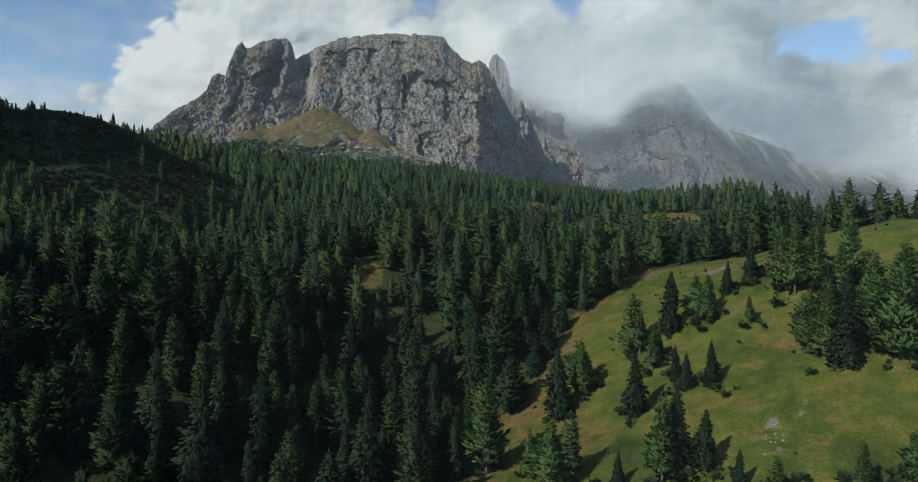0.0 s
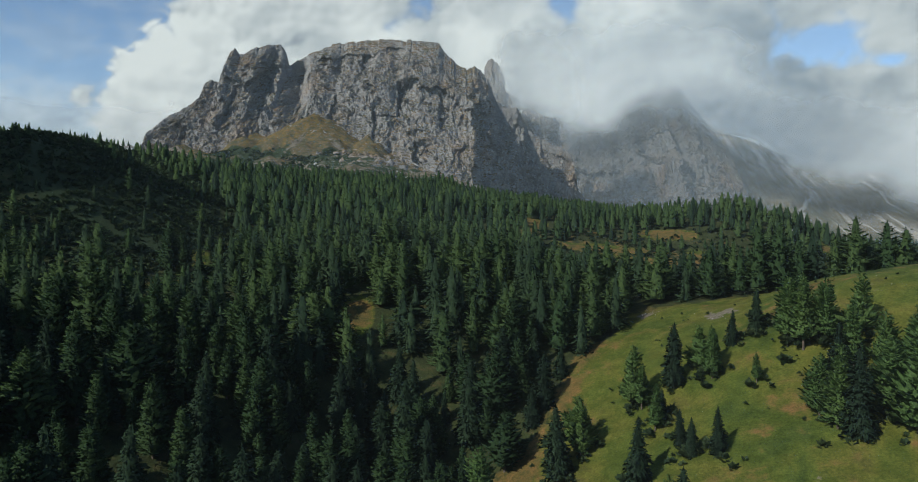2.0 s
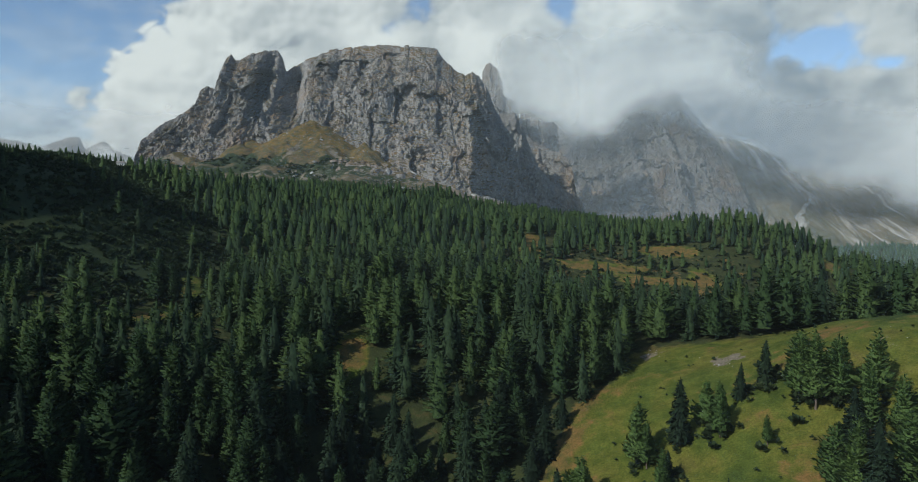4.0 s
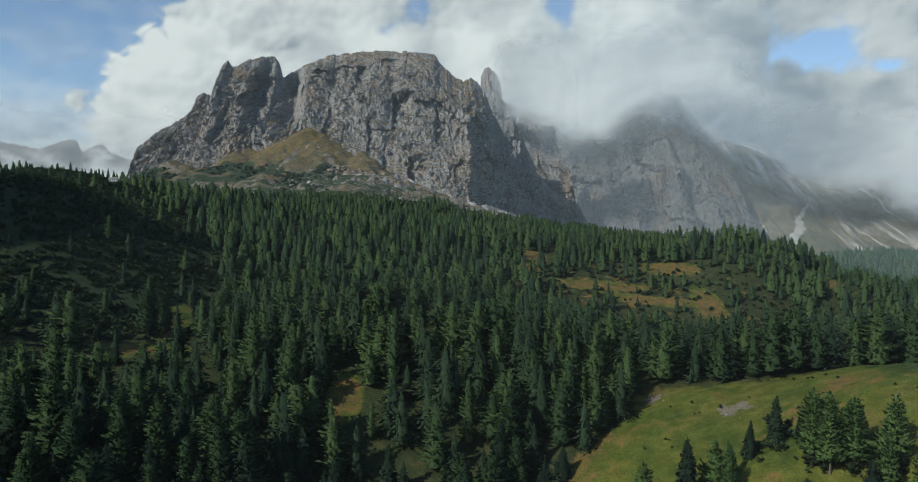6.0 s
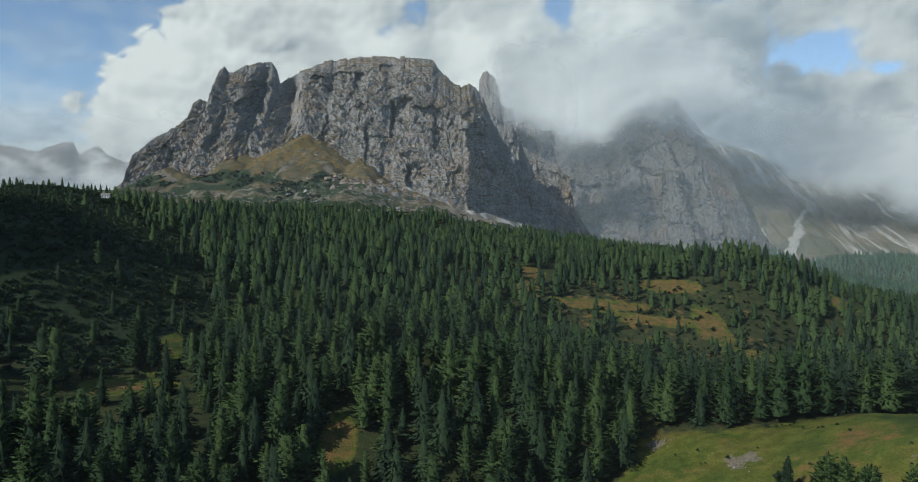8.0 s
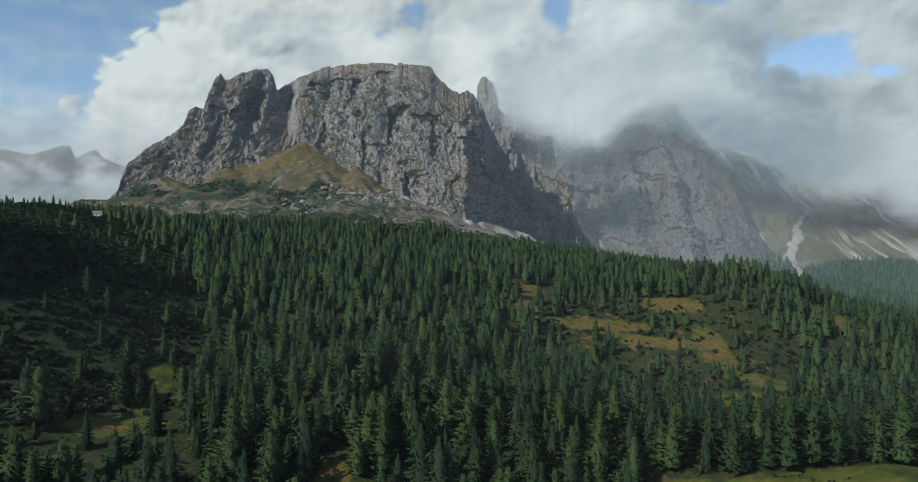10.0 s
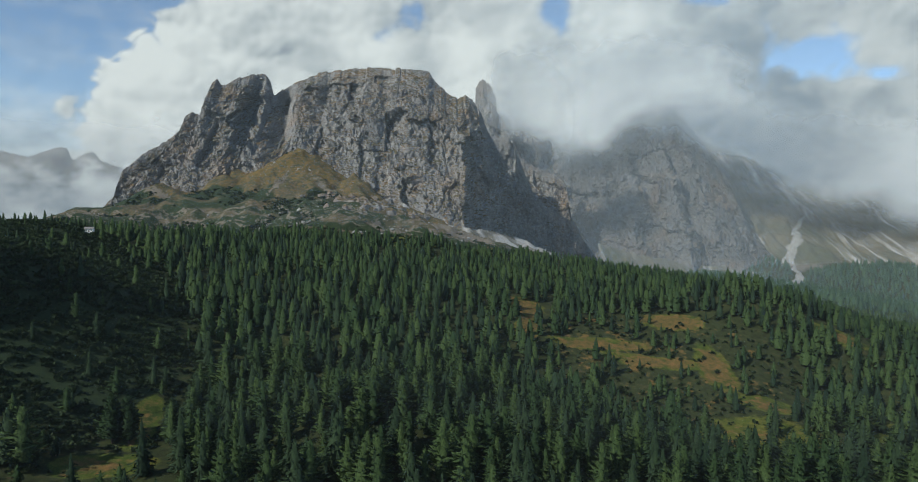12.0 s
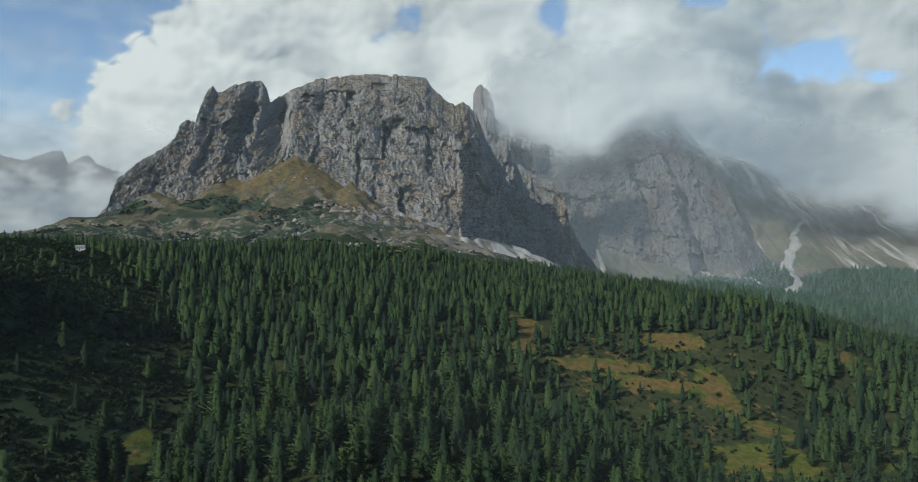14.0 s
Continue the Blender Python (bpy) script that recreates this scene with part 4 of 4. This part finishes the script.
keep |= rim_wood & (frng.random(FX.size) < 0.9)
keep &= (meadow(FX, FY) < -0.12 + 0.2 * wild)
keep &= (op < -0.02) | (frng.random(FX.size) < 0.11)
keep &= FY < treeline(FX) + 30 * wild
keep &= blob(FX, FY, -274, 572, 14, 26) < 0
shady = blob(FX, FY, -222, 455, 70, 165, 30)
keep &= (shady < 0) | (frng.random(FX.size) < np.where(shady < 0.3, 0.34, 0.13))
hollow = blob(FX, FY, -134, 322, 26, 24, 8) > 0
keep &= ~hollow | (frng.random(FX.size) < 0.03)
verge = blob(FX, FY, -128, 282, 52, 26) > 0
keep &= ~verge | (frng.random(FX.size) < 0.62)
half = blob(FX, FY, 160, 515, 95, 85)
keep &= (half < 0) | (frng.random(FX.size) < 0.44)
fringe = blob(FX, FY, 165, 388, 70, 30) > 0
keep &= ~fringe | (frng.random(FX.size) < 0.55)
low_wood = fringe | (half > 0.1)
keep &= np.abs(FX) < 0.80 * FY + 40
FX, FY, wild, rim_wood, verge, shady, low_wood = FX[keep], FY[keep], wild[keep], rim_wood[keep], verge[keep], shady[keep], low_wood[keep]
size = frng.uniform(0.52, 1.14, FX.size) * (1 + 0.2 * wild) * np.interp(FY, [100, 300, 600, 800, 1000], [23.0, 23.0, 20.5, 15.0, 11.5])
size = size * np.interp(FX + 0.15 * (FY - 500), [-310, -200], [0.46, 1.0])
size = size * np.where(verge, 0.62, 1.0) * np.where(low_wood, 0.66, 1.0) * np.where(shady > 0, 0.62, 1.0)
size = np.where(rim_wood, frng.uniform(18, 26, FX.size), size)
larchy = frng.random(FX.size) < 0.52 + 0.5 * wild + np.interp(FY, [200, 500, 900], [-0.05, 0.1, 0.15])
order = np.argsort(FY + 0.25 * np.abs(FX - 20))
NEAR = 262
for i in order[:NEAR]:
    tree("larch" if larchy[i] else "spruce", FX[i], FY[i], size[i], frng.uniform(1.05, 1.5))


def forest(name, idx, variants, material, label):
    """The trees that nobody could count, each of its own size and turn, in one mesh."""
    vs, fs, ts, ns, n0 = [], [], [], [], 0
    soft = [soft_normals(v) for v, _ in variants]
    for i in idx:
        k = int(frng.integers(len(variants)))
        (v, f), q = variants[k], soft[k]
        a, s, st = frng.uniform(0, 6.28), size[i], size[i] * frng.uniform(1.25, 1.8)
        c, w = math.cos(a), math.sin(a)
        out = np.stack([(v[:, 0] * c - v[:, 1] * w) * st + FX[i], (v[:, 0] * w + v[:, 1] * c) * st + FY[i], v[:, 2] * s + ground_z[i] - 0.2], -1)
        vs.append(out)
        fs.append(f + n0)
        ns.append(np.stack([q[:, 0] * c - q[:, 1] * w, q[:, 0] * w + q[:, 1] * c, q[:, 2]], -1))
        ts.append(np.full(len(v), frng.random() ** 1.3 * 1.15))
        n0 += len(v)
    me = mesh_from(name, np.concatenate(vs), np.concatenate(fs), material)
    soften(me, np.concatenate(ns))
    value_attr(me, "tint", np.concatenate(ts))
    return tagged(new(name, me), label, "forest", kind="stuff")


ground_z = land(FX, FY)
for kind, mat, is_larch in (("spruce", SPRUCE, False), ("larch", LARCH, True)):
    rest = order[NEAR:]
    rest = rest[larchy[rest] == is_larch]
    mid_v = [crown(kind, 112, 4, rng, 1.0, 0.46) for i in range(7)]
    far_v = [crown(kind, 56, 1, rng, 0.9, 0.62) for i in range(7)]
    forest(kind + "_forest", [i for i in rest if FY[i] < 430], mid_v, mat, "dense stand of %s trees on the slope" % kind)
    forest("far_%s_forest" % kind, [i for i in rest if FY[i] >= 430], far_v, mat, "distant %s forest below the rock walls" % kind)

# the woods across the valley
STREAM = [(1150, 2235), (1118, 2190), (1102, 2160), (1084, 2100), (1053, 2022), (1015, 1985), (976, 1957)]
WX, WY = np.meshgrid(np.arange(430, 2000, 15), np.arange(1000, 2180, 15))
FX, FY = WX.ravel() + frng.uniform(-6, 6, WX.size), WY.ravel() + frng.uniform(-6, 6, WX.size)
keep = (np.abs(FX) < 0.82 * FY) & (np.abs(FX - np.interp(FY, [p[1] for p in STREAM[::-1]], [p[0] for p in STREAM[::-1]])) > 24) & (FY < 2120 + (FX - 1400) * 0.05)
keep &= (FX > 760 - (FY - 1700) * 0.2) | (FY < 1500)
FX, FY = FX[keep], FY[keep]
size, ground_z = frng.uniform(15, 27, FX.size), land(FX, FY)
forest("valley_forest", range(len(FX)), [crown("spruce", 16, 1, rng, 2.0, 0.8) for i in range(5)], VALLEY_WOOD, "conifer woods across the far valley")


# ---------------------------------------------------------------- dwarf pine and boulders below the walls
def lump(rng, flat, n=9):
    """A low rough clump of sprays or stone facets."""
    bm = bmesh.new()
    bmesh.ops.create_icosphere(bm, subdivisions=1, radius=1.0)
    v = np.array([w.co[:] for w in bm.verts])
    f = np.array([[w.index for w in t.verts] for t in bm.faces])
    bm.free()
    v = v * np.array([rng.uniform(0.6, 1.4) for _ in range(len(v))])[:, None]
    v[:, 2] *= flat
    return v, f


def scatter(name, xs, ys, sizes, variants, material, label, category):
    vs, fs, ts, n0 = [], [], [], 0
    zs = land(xs, ys)
    for x, y, z, s in zip(xs, ys, zs, sizes):
        v, f = variants[int(frng.integers(len(variants)))]
        a = frng.uniform(0, 6.28)
        c, w = math.cos(a), math.sin(a)
        vs.append(np.stack([(v[:, 0] * c - v[:, 1] * w) * s + x, (v[:, 0] * w + v[:, 1] * c) * s + y, v[:, 2] * s + z + 0.1], -1))
        fs.append(f + n0)
        ts.append(np.full(len(v), frng.random()))
        n0 += len(v)
    me = mesh_from(name, np.concatenate(vs), np.concatenate(fs), material, False)
    value_attr(me, "tint", np.concatenate(ts))
    return tagged(new(name, me), label, category, kind="stuff")


AX, AY = frng.uniform(-560, 330, 16000), frng.uniform(780, 1260, 16000)
up = AY - treeline(AX)
grown = np.array([noise.noise((a / 45, b / 30, 8.0)) + 0.5 * noise.noise((a / 14, b / 14, 2.0)) for a, b in zip(AX, AY)])
stand = np.max([blob(AX, AY, *b) for b in ((-365, 1120, 44, 26, 0), (-300, 1085, 40, 22, -10), (-215, 1040, 46, 28, -12), (-185, 1095, 26, 22, -20), (-455, 1085, 40, 16, 20), (-500, 1110, 40, 22, 10), (-300, 975, 120, 34, 0), (-420, 960, 90, 40, 0))], axis=0)
pine = ((up > -25) & (grown > np.interp(up, [0, 100, 200], [-0.2, 0.15, 0.6]))) | ((stand + 0.4 * grown > -0.1) & (up > 0))
stony = (up > 30) & (grown < np.interp(up, [0, 80, 140, 200, 300], [-0.5, -0.22, -0.28, -0.5, -0.55]))
CX, CY = frng.normal(-110, 42, 130), frng.normal(1075, 38, 130)
scatter("rock_outcrops", CX, CY, frng.uniform(2.0, 7.5, 130), [lump(rng, 1.0) for _ in range(8)], ROCK, "grey limestone crags below the summit wall", "crags")
scatter("dwarf_pine", AX[pine], AY[pine], frng.uniform(1.4, 4.4, pine.sum()), [bush(rng, 22, 0.7) for _ in range(8)], SHRUB, "dark dwarf pine scrub below the cliffs", "shrubs")
scatter("boulder_field", AX[stony], AY[stony], frng.uniform(0.5, 1.9, stony.sum()) * frng.uniform(0.5, 1.6, stony.sum()), [lump(rng, 0.7) for _ in range(8)], SCREE, "pale limestone boulders strewn below the cliffs", "boulders")
# low scrub on the shaded hillside and in the clearings
BX, BY = np.append(frng.uniform(-330, 330, 9000), frng.uniform(-350, -90, 15000)), np.append(frng.uniform(240, 640, 9000), frng.uniform(270, 640, 15000))
b_op, b_ru = clearing(BX, BY)
scrub = ((blob(BX, BY, -222, 455, 74, 170, 30) > 0) & (b_op < -0.1) & (frng.random(24000) < 0.75)) | ((blob(BX, BY, 160, 515, 100, 90) > 0) & (frng.random(24000) < np.where(b_op > 0, 0.2, 0.9)))
scatter("low_scrub", BX[scrub], BY[scrub], frng.uniform(0.6, 2.9, scrub.sum()), [bush(rng, 22, 0.9) for _ in range(8)], SHRUB, "low green scrub on the hillside", "shrubs")
PX, PY = frng.uniform(20, 190, 1600), frng.uniform(120, 262, 1600)
thick_ = np.array([noise.noise((a / 18, b / 18, 5.0)) for a, b in zip(PX, PY)])
on = (meadow(PX, PY) > 0.05) & (frng.random(1600) < 0.06 + 0.75 * np.clip(thick_, 0, 1))
PX, PY, thick_ = PX[on], PY[on], thick_[on]
grown_ = frng.uniform(0.25, 0.7, PX.size) * (1 + 1.4 * np.clip(thick_, 0, 1))
for kind, x, y, h in PASTURE_TREES + GROVE_TREES:
    PX, PY = np.append(PX, frng.normal(x, 2.8, 7)), np.append(PY, frng.normal(y, 2.8, 7))
    grown_ = np.append(grown_, frng.uniform(0.7, 2.6, 7))
scatter("pasture_scrub", PX, PY, grown_, [bush(rng, 26, 0.9) for _ in range(6)], SHRUB, "small juniper tufts dotted over the pasture", "shrubs")
RX, RY = [], []
for cx, cy, r in ((75, 266, 5), (91, 237, 8), (122, 203, 7), (72, 149, 4), (77, 148, 3), (67, 141, 4)):
    k = 6
    RX += list(frng.normal(cx, r * 0.45, k))
    RY += list(frng.normal(cy, r * 0.6, k))
scatter("stones", np.array(RX), np.array(RY), frng.uniform(0.08, 0.32, len(RX)), [lump(rng, 0.7) for _ in range(6)], SCREE, "pale stones in bare patches of the pasture", "stones")


# ---------------------------------------------------------------- scree
def scree(name, line, width, label, heights=()):
    """A strip of pale scree laid over the land along a line of (east, north)."""
    px, py = zip(*line)
    t = np.linspace(0, len(line) - 1, 60)
    cx, cy = np.interp(t, range(len(line)), px), np.interp(t, range(len(line)), py)
    tx, ty = np.gradient(cx), np.gradient(cy)
    n = np.hypot(tx, ty)
    nx, ny = -ty / n, tx / n
    w = width * (0.6 + 0.5 * np.abs(fbm(t * 0.7, t * 0, t * 0, 3))) * np.interp(t, [0, 4, t[-1] - 3, t[-1]], [0.3, 1, 1, 1.2])
    rows = []
    for k in np.linspace(-1, 1, 9):
        jag = w * k * (1 + 0.8 * fbm(t * 1.5, t * 0 + k * 3, t * 0, 3))
        x, y = cx + nx * jag, cy + ny * jag
        z = np.interp(t, range(len(line)), heights) if heights else land(x, y)
        rows.append(np.stack([x, y, z + 1.6 * (1 - k * k) + (3 if heights else 0.7)], -1))
    me = mesh_from(name, np.array(rows), grid_faces(60, 9), SCREE)
    return tagged(new(name, me), label, "scree", kind="structure")




def chute(name, line, width, rock, label):
    """A strip of pale scree that lies on the face of a mountain along a line of (east, height)."""
    tree_ = BVHTree.FromPolygons([v.co[:] for v in rock.data.vertices], [p.vertices[:] for p in rock.data.polygons])
    px, pz = zip(*line)
    t = np.linspace(0, len(line) - 1, 50)
    cx, cz = np.interp(t, range(len(line)), px), np.interp(t, range(len(line)), pz)
    cx = cx + 7 * fbm(t * 1.2, t * 0, t * 0, 3)
    w = width * np.interp(t, [0, 1.5, t[-1]], [0.4, 0.8, 1.6])
    rows = []
    for k in np.linspace(-1, 1, 9):
        row = []
        for i in range(50):
            x, z = cx[i] + w[i] * k * (1 + 0.5 * noise.noise((t[i] * 4, k * 2, 0))), cz[i]
            spot = tree_.ray_cast(Vector((x, 1500, z)), Vector((0, 1, 0)))[0]
            y = spot.y if spot else 2300
            row.append((x, y - 2.5 * (1 - 0.9 * k * k), z + 1.0))
        rows.append(row)
    me = mesh_from(name, np.array(rows), grid_faces(50, 9), SCREE)
    return tagged(new(name, me), label, "scree", kind="structure")


chute("scree_fan", [(1402, 233), (1362, 210), (1326, 188), (1280, 156), (1250, 130), (1221, 105), (1179, 67), (1150, 40)], 12, far_ridge, "pale scree chute on the far slope")
scree("scree_fan", STREAM, 16, "pale stream bed of scree in the valley")
def apron(name, top, foot, label, material):
    """A cone of scree and turf between a line under the rock and a line at the wood's edge: (east, north, height)."""
    u = np.linspace(0, 1, 150)
    a = np.array([np.interp(u, np.linspace(0, 1, len(top)), c) for c in zip(*top)])
    b = np.array([np.interp(u, np.linspace(0, 1, len(foot)), c) for c in zip(*foot)])
    rows = []
    for k in np.linspace(0, 1, 60):
        x, y, z = a + (b - a) * k
        rough_ = 5 * fbm(x / 28, y / 50, z * 0, 4) + 1.2 * fbm(x / 6, y / 6, z * 0, 3)
        rows.append(np.stack([x, y, z - 10 * math.sin(math.pi * k) * 0.5 + rough_ - 14 * (k > 0.97)], -1))
    me = mesh_from(name, np.array(rows), grid_faces(150, 60), material)
    return tagged(new(name, me), label, "scree", kind="structure")


apron("scree_apron", [(-75, 1165, 222), (-30, 1125, 188), (40, 1110, 176), (70, 1180, 172), (115, 1300, 165), (190, 1385, 135), (275, 1365, 92)],
      [(-75, 985, 178), (-20, 955, 158), (65, 955, 142), (140, 1010, 128), (235, 1090, 104), (300, 1130, 90)], "pale scree and turf below the east wall", SCREE_SLOPE)
apron("scree_apron", [(462, 2080, 125), (560, 2100, 96), (672, 2130, 75), (807, 2150, 52), (880, 2156, 50), (925, 2160, 42)],
      [(440, 1860, 12), (588, 1840, -6), (727, 1830, -26), (847, 1850, -33), (925, 1890, -28)], "pale scree cones below the far rock wall", SLOPE)
scree("scree_fan", [(880, 2180), (905, 2120), (930, 2060), (945, 2000)], 8, "pale scree gully between wooded slopes")


# ---------------------------------------------------------------- hut, snags and fallen trunk
def box(bm, x0, x1, y0, y1, z0, z1):
    m = Matrix.Translation(((x0 + x1) / 2, (y0 + y1) / 2, (z0 + z1) / 2)) @ Matrix.Diagonal((x1 - x0, y1 - y0, z1 - z0, 1))
    bmesh.ops.create_cube(bm, size=1.0, matrix=m)


def plain(name, color, rough=0.9):
    m, nt, bsdf, out = node_mat(name)
    n = noise_tex(nt, scaled_pos(nt, 1, 1, 1), 2.5, 6)
    c = mix_col(nt, 0.5, color, ramp(nt, n, [(0.3, (0.55, 0.55, 0.55)), (0.7, (1.15, 1.15, 1.15))]), "MULTIPLY")
    nt.links.new(c, bsdf.inputs["Base Color"])
    bsdf.inputs["Roughness"].default_value = rough
    bump(nt, bsdf, n, 0.3, 0.03)
    return m


def piece(name, bm, material, parent):
    me = bpy.data.meshes.new(name)
    bm.to_mesh(me)
    bm.free()
    me.materials.append(material)
    return part(name, me, parent)


PLASTER, SLATE, DARK_WOOD = plain("white_plaster", (0.78, 0.77, 0.74)), plain("grey_shingle", (0.20, 0.19, 0.18)), plain("dark_wood", (0.05, 0.035, 0.025))
GLAZING = plain("window_glass", (0.03, 0.04, 0.05), 0.12)
hut = new("mountain_hut")
hut.matrix_basis = pose(-276, 584, ground_at(-276, 584) + 0.4, 0, 0, 14)
bm = bmesh.new()
box(bm, -4.2, 4.2, -2.8, 2.8, -2.0, 3.4)
for x in (-4.2, 4.2):
    vs = [bm.verts.new(c) for c in ((x * 0.98, -2.75, 3.3), (x * 0.98, 2.75, 3.3), (x * 0.98, 0, 5.2))]
    bm.faces.new(vs)
piece("wall", bm, PLASTER, hut)
for side in (-1, 1):
    bm = bmesh.new()
    vs = [bm.verts.new(c) for c in ((-4.8, side * 3.3, 3.1), (4.8, side * 3.3, 3.1), (4.8, 0, 5.35), (-4.8, 0, 5.35))]
    f = bm.faces.new(vs)
    up_ = bmesh.ops.extrude_face_region(bm, geom=[f])
    for w in up_["geom"]:
        if isinstance(w, bmesh.types.BMVert):
            w.co.z += 0.16
    piece("roof", bm, SLATE, hut)
for x0, x1, z0, z1, nm in ((-3.0, -2.0, 1.2, 2.4, "window"), (1.8, 2.8, 1.2, 2.4, "window"), (-0.5, 0.5, 0.0, 2.1, "door")):
    bm = bmesh.new()
    box(bm, x0, x1, -2.86, -2.74, z0, z1)
    leaf = piece(nm, bm, DARK_WOOD, hut)
    bm = bmesh.new()
    if nm == "window":
        box(bm, x0 + 0.12, x1 - 0.12, -2.885, -2.862, z0 + 0.12, z1 - 0.12)
        piece("pane", bm, GLAZING, leaf)
    else:
        box(bm, 0.30, 0.42, -2.92, -2.862, 0.95, 1.10)
        piece("door_handle", bm, SLATE, leaf)
hut.scale = (0.72, 0.72, 0.72)
tagged(hut, "small white plastered mountain hut with grey roof", "house")

DEAD = plain("bleached_wood", (0.42, 0.40, 0.36))
for x, y, h, lean in ((27, 243, 7.5, 4), (29, 246, 6, -6), (31, 241, 4.5, 9), (24, 246, 5, -3)):
    tv, tf = trunk(0.022, 1.0)
    bm = bmesh.new()
    ring = [bm.verts.new(c) for c in tv * np.array([h, h, h])]
    for t3 in tf:
        bm.faces.new([ring[k] for k in t3])
    for k in range(7):
        a, z = rng.uniform(0, 6.28), h * rng.uniform(0.4, 0.9)
        q = [bm.verts.new(c) for c in ((0, 0, z), (0, 0, z + 0.12), (math.cos(a) * 0.9, math.sin(a) * 0.9, z + 0.35))]
        bm.faces.new(q)
    me = bpy.data.meshes.new("dead_tree")
    bm.to_mesh(me)
    bm.free()
    me.materials.append(DEAD)
    snag = new("dead_tree", me)
    snag.matrix_basis = pose(x, y, ground_at(x, y), lean, lean / 2, 0)
    tagged(snag, "bleached bare dead tree at the forest edge", "tree", "dead trees")
tv, tf = trunk(0.02, 1.0)
log_me = mesh_from("fallen_trunk", tv * 6.5, tf, DEAD)
fallen = new("fallen_trunk", log_me)
fallen.matrix_basis = pose(39, 229, ground_at(39, 229) + 0.15, -18, 78, -12)
tagged(fallen, "bleached fallen tree trunk lying on grass", "log")
